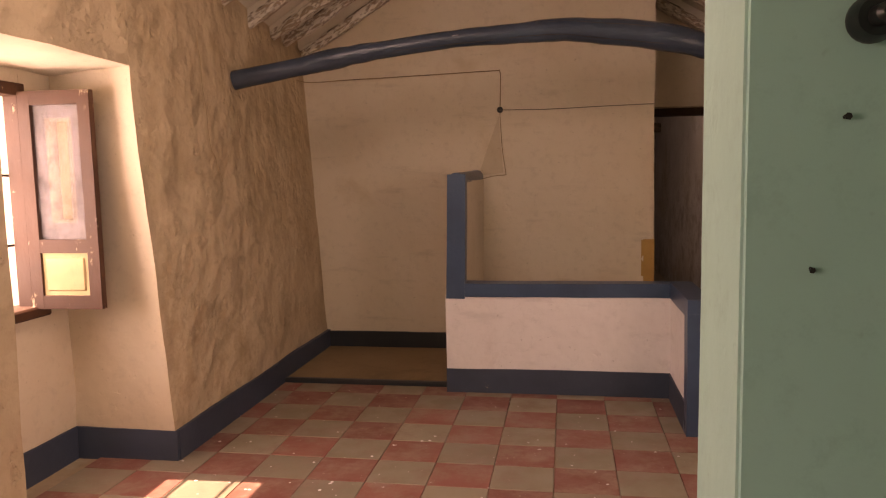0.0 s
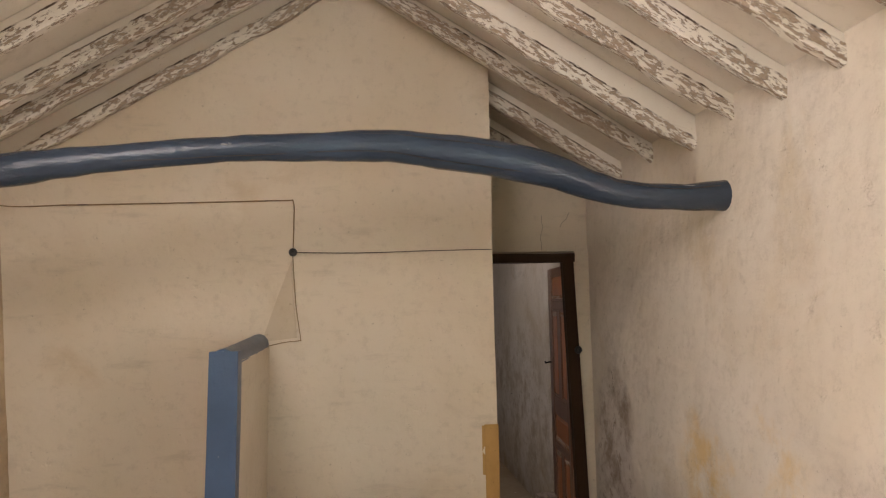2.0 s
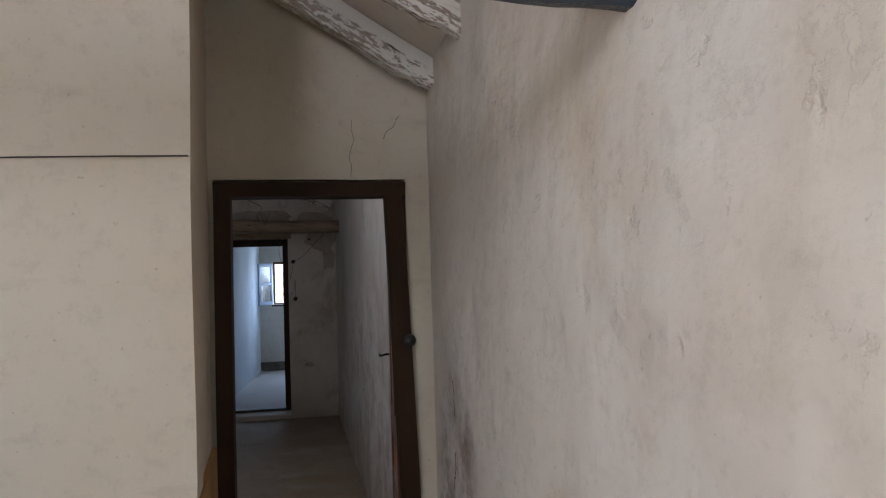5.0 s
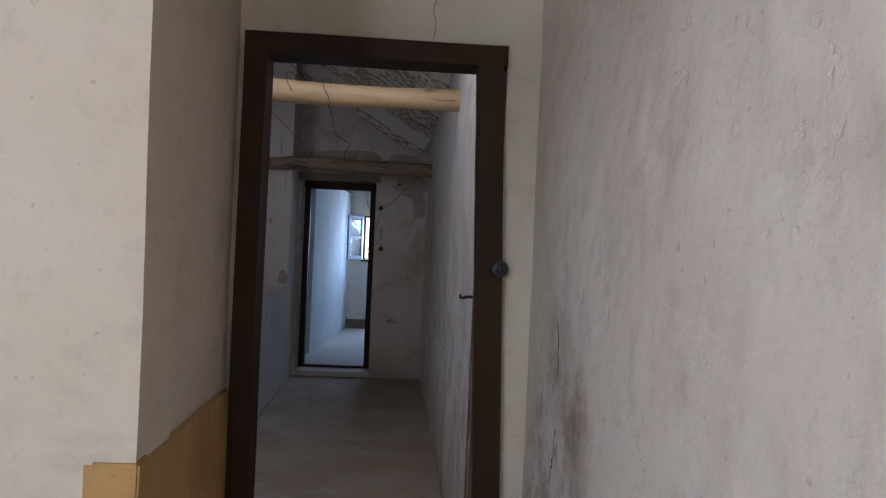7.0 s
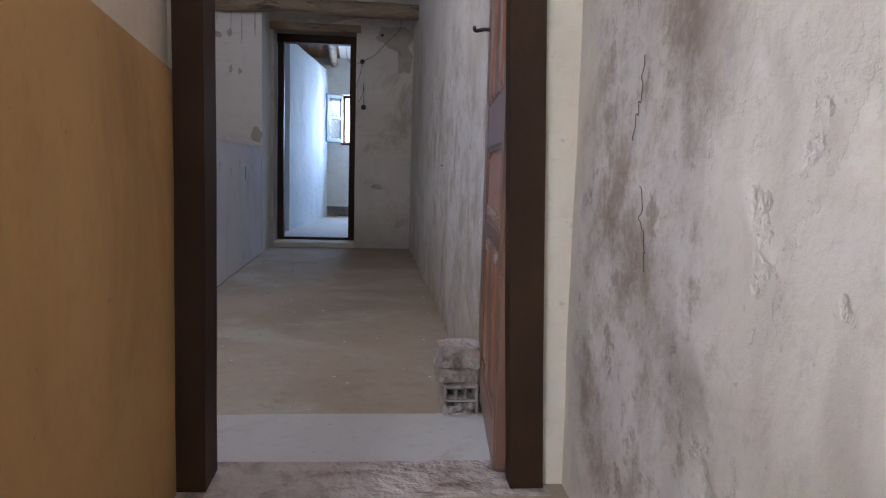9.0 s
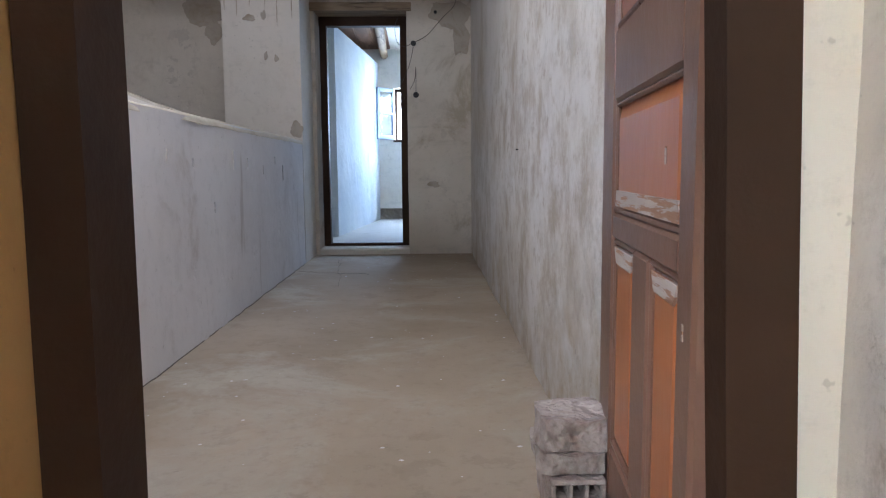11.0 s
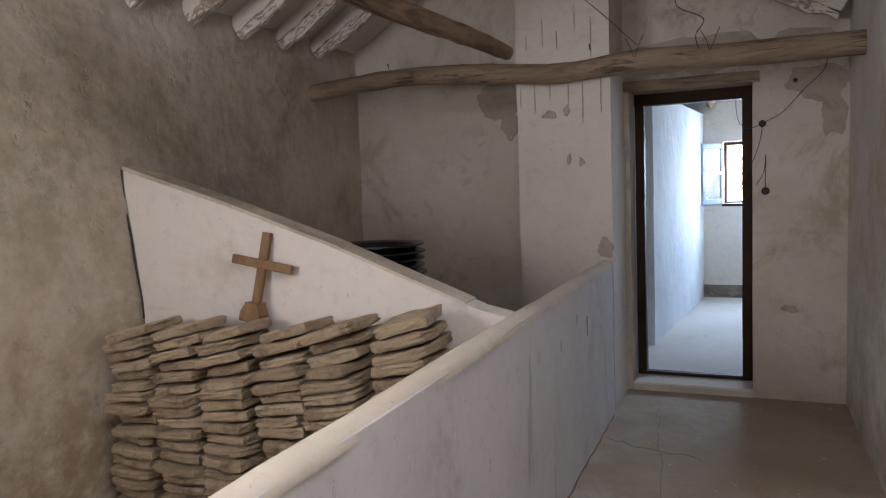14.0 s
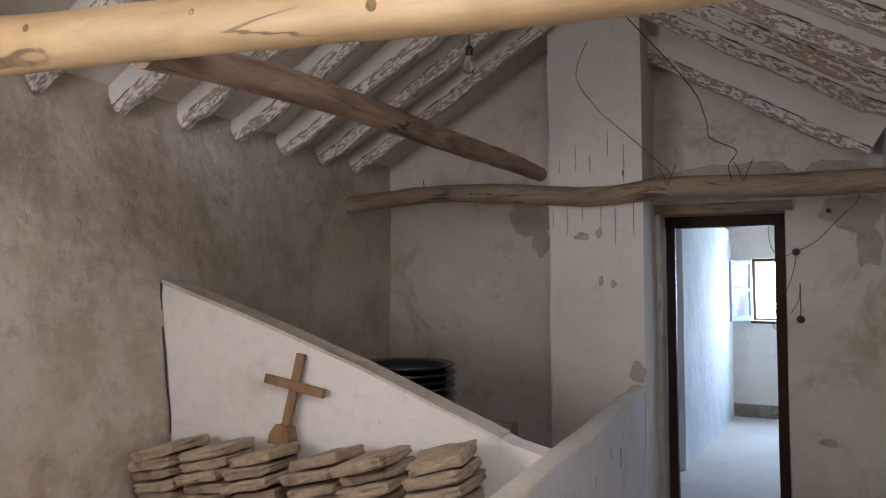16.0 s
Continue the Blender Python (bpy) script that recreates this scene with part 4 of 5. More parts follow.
part("paint_chip", boxed(((-0.001, 0.037, 0.45), (0.002, 0.045, 0.472)), bevel=0.001), SCRATCH, leaf, "white paint chip")

d2 = tagged(thing("door_2", (0.82, 12.86, -0.128), "dark door frame without a leaf in the end wall", "door frame"), kind="structure")
at = d2.location
part("jamb", moved(grid_bar((0.440, 12.84, -0.128), (0.500, 12.93, 1.80)), at), FRAME, d2)
part("jamb", moved(grid_bar((1.137, 12.84, -0.128), (1.200, 12.93, 1.80)), at), FRAME, d2)
part("head", moved(grid_bar((0.436, 12.84, 1.785), (1.204, 12.93, 1.874)), at), FRAME, d2)
part("bottom_rail", moved(grid_bar((0.50, 12.85, -0.128), (1.14, 12.90, -0.104)), at), FRAME, d2)
bm = bmesh.new()
rough_box(bm, (0.36, YE - 0.03, 1.862), (1.24, YE + 0.25, 1.93), 0.07, 0.006)
structure("lintel", bm, LOG, "weathered grey timber lintel over the far door", "lintel")

# ---- windows ----
w1 = tagged(thing("window_1", (-2.0, 3.44, 0.76), "brown weathered window frame with iron bars in a deep niche", "window"), kind="structure")
at = w1.location
part("window_frame", moved(boxed(((-2.06, 3.82, 0.74), (-1.985, 3.87, 1.77)), ((-2.06, 3.10, 1.715), (-1.985, 3.82, 1.77)), ((-2.06, 3.10, 0.74), (-1.985, 3.14, 1.77))), at), CASE, w1)
part("window_sill", moved(boxed(((-2.10, 3.08, 0.735), (-1.955, 3.90, 0.785)), bevel=0.008), at), CASE, w1, "dark brown worn wooden sill")
for z in (1.06, 1.37):
    part("bar", moved(boxed(((-2.075, 3.12, z - 0.006), (-2.063, 3.83, z + 0.006)), bevel=0.002), at), IRON, w1, "thin iron bar")
for y in (3.30, 3.62):
    part("bar", moved(boxed(((-2.073, y - 0.005, 0.78), (-2.065, y + 0.005, 1.72)), bevel=0.002), at), IRON, w1, "thin iron bar")

def dusty_glass():
    m, nt, b = material("grimy_glass", 0.06)
    c = mixed(nt, ramp(nt, noise_of(nt, 10, 7, 0.7), 0.4, 0.7), (0.66, 0.63, 0.65), (0.40, 0.37, 0.38))
    nt.links.new(c, b.inputs["Base Color"])
    b.inputs["Transmission Weight"].default_value = 0.86
    b.inputs["IOR"].default_value = 1.12
    return m


DUSTY = dusty_glass()
CASE_AT = Vector((-1.985, 3.85, 0.775))
casement = thing("window_casement", CASE_AT, "weathered brown casement standing open, dusty pane above a wooden panel", "window casement")
casement.rotation_euler = (0, 0, radians(2))
W, T = 0.335, 0.035
for name, lo, hi in (("stile", (0, -T, 0), (0.055, 0, 0.955)), ("stile", (W - 0.055, -T, 0), (W, 0, 0.955)), ("rail", (0.055, -T + 0.001, 0), (W - 0.055, -0.001, 0.06)),
                     ("rail", (0.055, -T + 0.001, 0.25), (W - 0.055, -0.001, 0.31)), ("rail", (0.055, -T + 0.001, 0.895), (W - 0.055, -0.001, 0.955))):
    bm = bmesh.new()
    rough_box(bm, lo, hi, 0.05, 0.0015)
    part(name, bm, CASE, casement)
pane = part("pane", boxed(((0.05, -0.020, 0.305), (W - 0.05, -0.016, 0.90)), bevel=0), DUSTY, casement, "dusty glass pane")
pane.visible_shadow = False
part("inner_panel", boxed(((0.105, -0.012, 0.38), (W - 0.105, -0.004, 0.84)), ((0.12, -0.016, 0.395), (W - 0.12, -0.010, 0.825)), bevel=0.003), CASEIN, casement, "pale yellow inner shutter panel behind the glass")
part("backing", boxed(((0.056, -0.010, 0.30), (W - 0.056, -0.0025, 0.90)), bevel=0), timber("shutter_back", (0.20, 0.15, 0.12), (0.14, 0.10, 0.085), 0.6), casement, "dull shutter board behind the pane")
part("lower_panel", boxed(((0.052, -0.024, 0.055), (W - 0.052, -0.014, 0.255)), ((0.075, -0.031, 0.08), (W - 0.075, -0.018, 0.23)), bevel=0.006), CASEIN, casement, "yellowed wooden lower panel with flaking varnish")

w2 = tagged(thing("window_2", (1.2, 16.6, 0.94), "small window with a dark frame in the far room", "window"), kind="structure")
at = w2.location
part("window_frame", moved(boxed(((0.92, 16.62, 0.94), (0.955, 16.68, 1.66)), ((1.58, 16.62, 0.94), (1.62, 16.68, 1.66)), ((0.955, 16.62, 1.62), (1.58, 16.68, 1.66)), ((0.955, 16.62, 0.94), (1.58, 16.68, 0.975))), at), FRAME, w2)
part("window_sill", moved(boxed(((0.90, 16.43, 0.925), (1.64, 16.62, 0.955)), bevel=0.006), at), FRAME, w2)
for z in (1.12, 1.29, 1.46):
    part("bar", moved(boxed(((0.94, 16.66, z - 0.005), (1.60, 16.672, z + 0.005)), bevel=0.002), at), IRON, w2)
C2 = Vector((0.925, 16.42, 0.955))
leaf2 = thing("window_casement", C2, "pale grey two-pane casement standing open in the far room", "window casement")
leaf2.rotation_euler = (0, 0, radians(-122))
PALEW = paint("pale_window_paint", (0.24, 0.31, 0.40), (0.40, 0.42, 0.44), 0.5, 0.68, 12.0)
for name, lo, hi in (("stile", (0, -0.03, 0), (0.045, 0, 0.68)), ("stile", (0.345, -0.03, 0), (0.39, 0, 0.68)), ("rail", (0.045, -0.029, 0), (0.345, -0.001, 0.06)), ("rail", (0.045, -0.029, 0.33), (0.345, -0.001, 0.365)), ("rail", (0.045, -0.029, 0.63), (0.345, -0.001, 0.68))):
    part(name, boxed((lo, hi), bevel=0.004), PALEW, leaf2)
for z0, z1 in ((0.055, 0.335), (0.36, 0.635)):
    p = part("pane", boxed(((0.04, -0.016, z0), (0.35, -0.012, z1)), bevel=0), GLASS, leaf2)
    p.visible_shadow = False

# ---- wiring and fittings ----
def cord(name, points, radius, mat, label, steps=6):
    ob = link(name, tube(points, radius, 6, 0.0, steps), mat, None, "", True)
    return tagged(ob, label, "wire")


YW = YA - 0.014
cord("wall_wire", [(-1.585, 5.7, 2.06), (-1.57, YW - 0.03, 2.05), (-1.25, YW - 0.012, 2.054), (-1.0, YW - 0.006, 2.058), (-0.5, YW, 2.068), (-0.15, YW, 2.075), (-0.100, YW, 2.066), (-0.098, YW, 1.95), (-0.102, YW, 1.82)], 0.0035, CORDW, "painted-over wire stapled along the end wall")
cord("wall_wire", [(-0.09, YW, 1.794), (0.25, YW, 1.788), (0.6, YW, 1.795), (0.98, YW, 1.80)], 0.0022, WIRE, "thin dark wire along the end wall")
cord("wall_wire", [(-0.104, YW, 1.77), (-0.095, YW, 1.6), (-0.088, YW, 1.5), (-0.066, YW, 1.34), (-0.07, YW, 1.325), (-0.15, YW, 1.318), (-0.235, YW, 1.30)], 0.0025, CORDW, "painted-over wire running down to the partition")


def rosette(place, turn, radius, mat, label):
    ob = thing("junction_box", place, label, "junction box")
    ob.matrix_basis = Matrix.Translation(place) @ turn
    part("base", lathe([(radius, 0), (radius * 1.02, 0.006), (radius * 0.8, 0.014)]), mat, ob, "", True)
    part("knob", lathe([(radius * 0.45, 0.013), (radius * 0.4, 0.026), (radius * 0.2, 0.029)]), mat, ob, "", True)
    return ob


TO_Y = pose(0, 0, 0, 90, 0, 0)
rosette((-0.104, YA - 0.004, 1.796), TO_Y, 0.022, IRON, "round black junction box on the end wall")
rosette((1.257, YE - 0.004, 1.597), TO_Y, 0.022, IRON, "round black switch on the whitewashed end wall")
rosette((1.275, YE - 0.004, 1.172), TO_Y, 0.024, IRON, "round black socket on the whitewashed end wall")
rosette((1.443, YE - 0.004, 1.85), TO_Y, 0.014, IRON, "small black fixing on the end wall")
cord("wall_wire", [(1.62, YE - 0.01, 2.0), (1.60, YE - 0.012, 1.90), (1.50, YE - 0.012, 1.80), (1.37, YE - 0.012, 1.66), (1.257, YE - 0.02, 1.60)], 0.0022, WIRE, "loose dark wire to the switch")
cord("wall_wire", [(1.257, YE - 0.02, 1.58), (1.24, YE - 0.03, 1.48), (1.20, YE - 0.02, 1.36), (1.14, YE + 0.06, 1.24), (1.12, YE + 0.1, 1.12), (1.16, YE + 0.04, 1.13), (1.26, YE - 0.02, 1.28), (1.275, YE - 0.012, 1.40), (1.275, YE - 0.012, 1.19)], 0.0022, WIRE, "looping dark wire between switch and socket")
cord("wall_wire", [(1.257, YE - 0.02, 1.60), (1.18, YE - 0.02, 1.57), (1.12, YE + 0.05, 1.62), (1.10, YE + 0.1, 1.75), (1.12, YE + 0.2, 1.84)], 0.0022, WIRE, "dark wire looping over the door frame")
cord("wall_wire", [(0.10, 12.2, 3.05), (0.06, 12.07, 2.92), (0.0, 12.07, 2.72), (0.12, 12.07, 2.52), (0.17, 12.07, 2.46), (0.36, 12.07, 2.28), (0.56, 12.12, 2.08)], 0.0022, WIRE, "loose wire hanging across the pier")
cord("wall_wire", [(0.40, 9.1, 2.15), (0.46, 10.0, 2.55), (0.55, 11.0, 2.62), (0.72, 11.9, 2.52), (0.78, 12.05, 2.36), (0.80, 12.06, 2.26), (0.94, 12.02, 2.17), (0.90, 12.0, 2.08), (0.92, 11.99, 1.99)], 0.003, WIRE, "kinked wire hanging from the roof to the tie beam")
for x in (0.52, 0.80, 1.0):
    zc = 2.15 - 0.115 * (x - 0.2) + 0.005
    pts = [(x + 0.02 * math.sin(k * 1.2), 9.1 + 0.074 * math.cos(2 * math.pi * k / 10), zc + 0.074 * math.sin(2 * math.pi * k / 10)) for k in range(11)]
    cord("wire_loop", pts, 0.0022, WIRE, "wire looped round the pine beam", 2)
for x, y, z in ((0.55, 12.0, 2.05), (0.96, 12.01, 2.05)):
    cord("wire_loop", [(x - 0.03, y - 0.07, z + 0.04), (x, y - 0.085, z - 0.02), (x + 0.02, y - 0.08, z - 0.07), (x + 0.05, y - 0.09, z + 0.0), (x + 0.07, y - 0.07, z + 0.05)], 0.0022, WIRE, "twisted wire end on the tie beam", 3)


def nail(place, way, long=0.05, thick=0.003):
    p = Vector(place)
    bm = tube([p, p + Vector(way) * long * 0.5, p + Vector(way) * long], [thick, thick, 1.7 * thick], 6, 0, 2)
    return tagged(link("nail", bm, IRON), "small rusty nail in plaster or timber", "nail")


for place, way in (((-0.62, 9.03, 2.27), (-0.4, -0.5, 0.7)), ((-1.0, 11.9, 2.06), (0.3, -0.8, 0.5)), ((0.3, 12.0, 2.06), (0.1, -0.8, 0.5)), ((-0.3, 12.58, 1.78), (-0.2, -1, 0))):
    nail(place, way)
nail((1.742, 9.4, 0.62), (-1, -0.1, 0.1), 0.014, 0.002)


def bulb(place, hang):
    x, y, z = place
    ob = thing("light_bulb", (x, y, z), "unlit clear bulb in a black holder on a cord", "light bulb", "bare hanging bulbs")
    part("glass", lathe([(0.004, -0.055), (0.018, -0.050), (0.028, -0.034), (0.030, -0.018), (0.024, 0.004), (0.014, 0.020), (0.013, 0.028)], 20), GLASS, ob, "clear glass", True)
    part("holder", lathe([(0.015, 0.026), (0.017, 0.030), (0.017, 0.062), (0.012, 0.070), (0.005, 0.074)], 16), BLACK, ob, "black holder", True)
    part("cord", tube([(0, 0, 0.07), (0.004, 0, hang * 0.5), (0, 0, hang)], 0.003, 6), WIRE, ob, "", True)
    return ob


bulb((0.115, 4.40, 2.50), 0.70)
bulb((-0.097, 10.5, 2.40), 0.88)

for x, y, z, r in ((0.25, 9.031, 2.085, 0.016), (-0.30, 9.024, 2.15, 0.012), (-0.95, 9.012, 2.20, 0.014)):
    bm = turned(lathe([(r, 0), (r * 0.95, 0.004), (r * 0.6, 0.007), (r * 0.2, 0.005)], 12), pose(x, y + 0.004, z, 90, 0, 0))
    tagged(link("knot", bm, CROSS, None, "", True), "dark branch knot on the pine beam", "knot", kind="structure")

# fittings on the green wall
rosette((0.565, 1.530, 1.430), TO_Y, 0.016, BLACK, "round black switch on the green wall")
nail((0.552, 1.533, 1.366), (0.1, -1, 0.05), 0.006, 0.0016)
nail((0.533, 1.533, 1.261), (0.0, -1, -0.2), 0.005, 0.0014)

# ---- stacked stone slabs ----
def slab_mesh(seed):
    """A split slab: broken outline, uneven faces and a hackly edge."""
    rnd = random.Random(seed)
    bm = bmesh.new()
    n = 20
    outline = []
    for k in range(n):
        a = 2 * math.pi * (k + 0.5 + rnd.uniform(-0.3, 0.3)) / n
        c, s = math.cos(a), math.sin(a)
        r = 1 / max(abs(c), abs(s)) ** 0.88
        wob = 1 + 0.10 * noise.noise(Vector((c * 1.3, s * 1.3, seed * 7.1)))
        outline.append((0.150 * c * r * wob * rnd.uniform(0.93, 1.03), 0.135 * s * r * wob * rnd.uniform(0.93, 1.03)))
    levels = ((0.72, -0.019), (0.95, -0.020), (0.99, -0.009), (0.97, 0.002), (1.0, 0.010), (0.95, 0.019), (0.72, 0.021))
    rings = []
    for scale, z in levels:
        ring = []
        for x, y in outline:
            q = rnd.uniform(0.955, 1.03)
            hump = 0.007 * noise.noise(Vector((x * 9, y * 9, seed * 3.3 + (5 if z > 0.005 else 0))))
            ring.append(bm.verts.new((x * scale * q, y * scale * q, z + hump + rnd.uniform(-0.0025, 0.0025))))
        rings.append(ring)
    for a, b in zip(rings, rings[1:]):
        for k in range(n):
            bm.faces.new((a[k], a[(k + 1) % n], b[(k + 1) % n], b[k]))
    bm.faces.new(rings[0])
    bm.faces.new(rings[-1])
    bmesh.ops.recalc_face_normals(bm, faces=bm.faces)
    mesh = bpy.data.meshes.new("stone_slab")
    bm.to_mesh(mesh)
    bm.free()
    mesh.materials.append(SLAB)
    return mesh


def slab_material():
    m, nt, b = material("stacked_stone", 0.95)
    info = nt.nodes.new("ShaderNodeObjectInfo")
    c = mixed(nt, info.outputs["Random"], (0.60, 0.47, 0.31), (0.43, 0.33, 0.21))
    c = mixed(nt, ramp(nt, noise_of(nt, 9, 8, 0.7), 0.45, 0.72), c, (0.25, 0.185, 0.12))
    c = mixed(nt, maths(nt, "MULTIPLY", ramp(nt, noise_of(nt, 30, 4), 0.60, 0.70), 0.5), c, (0.50, 0.43, 0.34))
    nt.links.new(c, b.inputs["Base Color"])
    bumped(nt, b, maths(nt, "ADD", noise_of(nt, 22, 8, 0.7), maths(nt, "MULTIPLY", noise_of(nt, 80, 4), 0.5)), 1.0, 0.03)
    return m


SLAB = slab_material()
SLABS = [slab_mesh(k) for k in range(12)]
rnd = random.Random(5)
COLUMNS = ((-1.33, 0.725), (-1.06, 0.74), (-0.80, 0.74), (-0.54, 0.75), (-0.265, 0.775), (0.02, 0.815))
for c, (x, top) in enumerate(COLUMNS):
    n = 19
    pitch = (top - FLOOR2) / n
    drift = 0.0
    for k in range(n):
        drift = 0.85 * drift + rnd.uniform(-0.012, 0.014)
        s = new("flat_stone", SLABS[rnd.randrange(12)])
        lean = max(0.0, k / n - 0.35) * 25 + (c - 2.5) * 0.8
        s.location = (x + drift + 0.010 * (k / n), 9.985 + rnd.uniform(-0.035, 0.025), FLOOR2 + pitch * (k + 0.5))
        s.rotation_euler = (radians(rnd.uniform(-2.5, 2.5)), radians(-lean + rnd.uniform(-2.0, 2.0)) if k else 0, radians(rnd.uniform(-7, 7) + (180 if rnd.random() < 0.5 else 0)))
        if abs(s.rotation_euler.z) > 2:
            s.rotation_euler.x, s.rotation_euler.y = -s.rotation_euler.x, -s.rotation_euler.y
        s.scale = (rnd.uniform(0.76, 0.86), rnd.uniform(0.90, 1.04), 0.80 * pitch / 0.042 * rnd.uniform(0.93, 1.08))
        tagged(s, "rough flat beige stone in a dry stack", "stone", "stacked flat stones")

# wooden cross on the stack
cross = thing("wooden_cross", (-0.815, 10.12, 0.735), "plain varnished wooden cross leaning on the white wall", "cross")
cross.rotation_euler = (radians(-7), radians(9.5), 0)
part("upright", boxed(((-0.021, -0.010, 0.04), (0.021, 0.012, 0.385)), bevel=0.003), CROSS, cross)
part("crossbar", boxed(((-0.155, -0.014, 0.225), (0.155, 0.008, 0.265)), bevel=0.003), CROSS, cross)
part("base", prism([(-0.05, -0.01), (0.05, -0.01), (0.05, 0.03), (0.028, 0.075), (-0.028, 0.075), (-0.05, 0.03)], -0.04, 0.03, 1), CROSS, cross, "small stepped wooden base")

# basins behind the sloping wall
structure("ledge", boxed(((CL, 10.31, FLOOR2), (-0.38, 12.0, 0.52)), bevel=0.01), GREY, "plain masonry ledge behind the sloping wall", "ledge")
BASIN = lathe([(0.20, 0.0), (0.215, 0.004), (0.235, 0.030), (0.262, 0.034), (0.272, 0.040), (0.270, 0.047), (0.255, 0.046), (0.225, 0.038), (0.205, 0.010)], 40)
first = link("plastic_basin", BASIN, BLACK, None, "", True)
tagged(first, "round black plastic basin in a nested pile", "basin", "pile of black basins")
first.location = (-0.68, 11.0, 0.522)
for k in range(1, 12):
    copy_thing(first, pose(-0.68 + 0.006 * math.sin(k * 2.1), 11.0 + 0.005 * math.cos(k * 1.7), 0.522 + 0.038 * k))

# ---- blocks that hold the door ----
brick = thing("hollow_brick", (1.662, 7.9, FLOOR2), "pale hollow clay brick standing by the open door", "brick")
bm = bmesh.new()
for lo, hi in (((-0.055, -0.1, 0), (0.055, 0.1, 0.010)), ((-0.055, -0.1, 0.046), (0.055, 0.1, 0.054)), ((-0.055, -0.1, 0.090), (0.055, 0.1, 0.10)),
               ((-0.055, -0.099, 0.010), (-0.046, 0.099, 0.046)), ((-0.055, -0.099, 0.054), (-0.046, 0.099, 0.090)), ((0.046, -0.099, 0.010), (0.055, 0.099, 0.046)), ((0.046, -0.099, 0.054), (0.055, 0.099, 0.090)),
               ((-0.020, -0.099, 0.010), (-0.012, 0.099, 0.046)), ((0.012, -0.099, 0.010), (0.020, 0.099, 0.046)), ((-0.020, -0.099, 0.054), (-0.012, 0.099, 0.090)), ((0.012, -0.099, 0.054), (0.020, 0.099, 0.090))):
    box(bm, lo, hi, 0.002)
part("brick_body", bm, RUBBLE, brick)
for k in range(3):
    part("mortar_crumb", turned(boxed(((-0.014, -0.01, -0.012), (0.014, 0.012, 0.012)), bevel=0.006), pose(-0.035 + 0.034 * k, -0.101, 0.024 + 0.004 * k, 20 * k, 14, 33 * k)), RUBBLE, brick)


def rubble(place, size, seed, label):
    bm = bmesh.new()
    rough_box(bm, tuple(-0.5 * s for s in size), tuple(0.5 * s for s in size), 0.03, 0.0)
    for v in bm.verts:
        v.co += noise.noise_vector(v.co * 16 + Vector((seed, 0, 0))) * 0.014
        v.co *= 1 - 0.9 * max(0, abs(v.co.x) / size[0] + abs(v.co.y) / size[1] - 0.78) * 0.5
    ob = link("rubble_stone", bm, RUBBLE)
    ob.location = place
    return tagged(ob, label, "stone", "stones on the hollow brick")


rubble((1.655, 7.90, FLOOR2 + 0.124), (0.145, 0.17, 0.045), 3, "flat broken stone lying on the hollow brick")
rubble((1.662, 7.90, FLOOR2 + 0.180), (0.14, 0.16, 0.066), 8, "chunky pale stone on top of the pile")

# ---- cracks in the plaster ----
CRACK = paint("crack_shadow", (0.13, 0.10, 0.075), (0.20, 0.16, 0.12), 0.9, 0.6, 20.0)


def crack(on, points, radius=0.0014, mat=CRACK):
    part("crack", tube(points, 0.75 * radius, 5, 0.0, 4), mat, on, "thin crack or painted-over wire on the plaster")


WALLS = {o.name: o for o in scene.objects if o.name.startswith("wall_") or o.name in ("parapet", "floor_corridor")}


def jagged(a, b, n, amp, seed, axis):
    r = random.Random(seed)
    a, b = Vector(a), Vector(b)
    pts = []
    for k in range(n + 1):
        p = a.lerp(b, k / n)
        for c in range(3):
            if c != axis and 0 < k < n:
                p[c] += r.uniform(-amp, amp)
        pts.append(p)
    return pts


XRF = XR + 0.006
for a, b, sd in (((XRF, 5.62, 1.75), (XRF, 5.56, 1.64), 1), ((XRF, 5.52, 1.66), (XRF, 5.50, 1.55), 2), ((XRF, 5.35, 1.62), (XRF, 5.34, 1.55), 3), ((XRF, 5.30, 1.72), (XRF, 5.22, 1.77), 4), ((XRF, 5.68, 1.80), (XRF, 5.60, 1.70), 5)):
    crack(WALLS["wall_right"], jagged(a, b, 5, 0.008, sd, 0))
for a, b, sd in (((XR + 0.030, 6.80, 1.06), (XR + 0.030, 6.78, 0.93), 6), ((XR + 0.030, 6.79, 0.80), (XR + 0.030, 6.82, 0.66), 7), ((XR + 0.030, 6.78, 0.58), (XR + 0.030, 6.74, 0.44), 8)):
    crack(WALLS["wall_right"], jagged(a, b, 12, 0.010, sd, 0), 0.0010)
YDF = YD + 0.018
crack(WALLS["wall_door"], jagged((1.51, YDF, 2.10), (1.50, YDF, 1.86), 6, 0.012, 11, 1))
crack(WALLS["wall_door"], jagged((1.71, YDF, 2.12), (1.64, YDF, 2.02), 5, 0.008, 12, 1), 0.0018)
PALEWIRE = paint("limewashed_wire", (0.46, 0.34, 0.20), (0.30, 0.21, 0.12), 0.8, 0.6, 30.0, 0.05)
# These two are a painted-over hanging wire, drawn with crack().
crack(WALLS["wall_left"], jagged((XL - 0.008, 4.48, 2.06), (XL - 0.008, 4.56, 1.52), 8, 0.010, 13, 0), 0.0024, PALEWIRE)
crack(WALLS["wall_left"], jagged((XL - 0.008, 4.56, 1.52), (XL - 0.008, 4.68, 1.32), 5, 0.010, 14, 0), 0.0024, PALEWIRE)
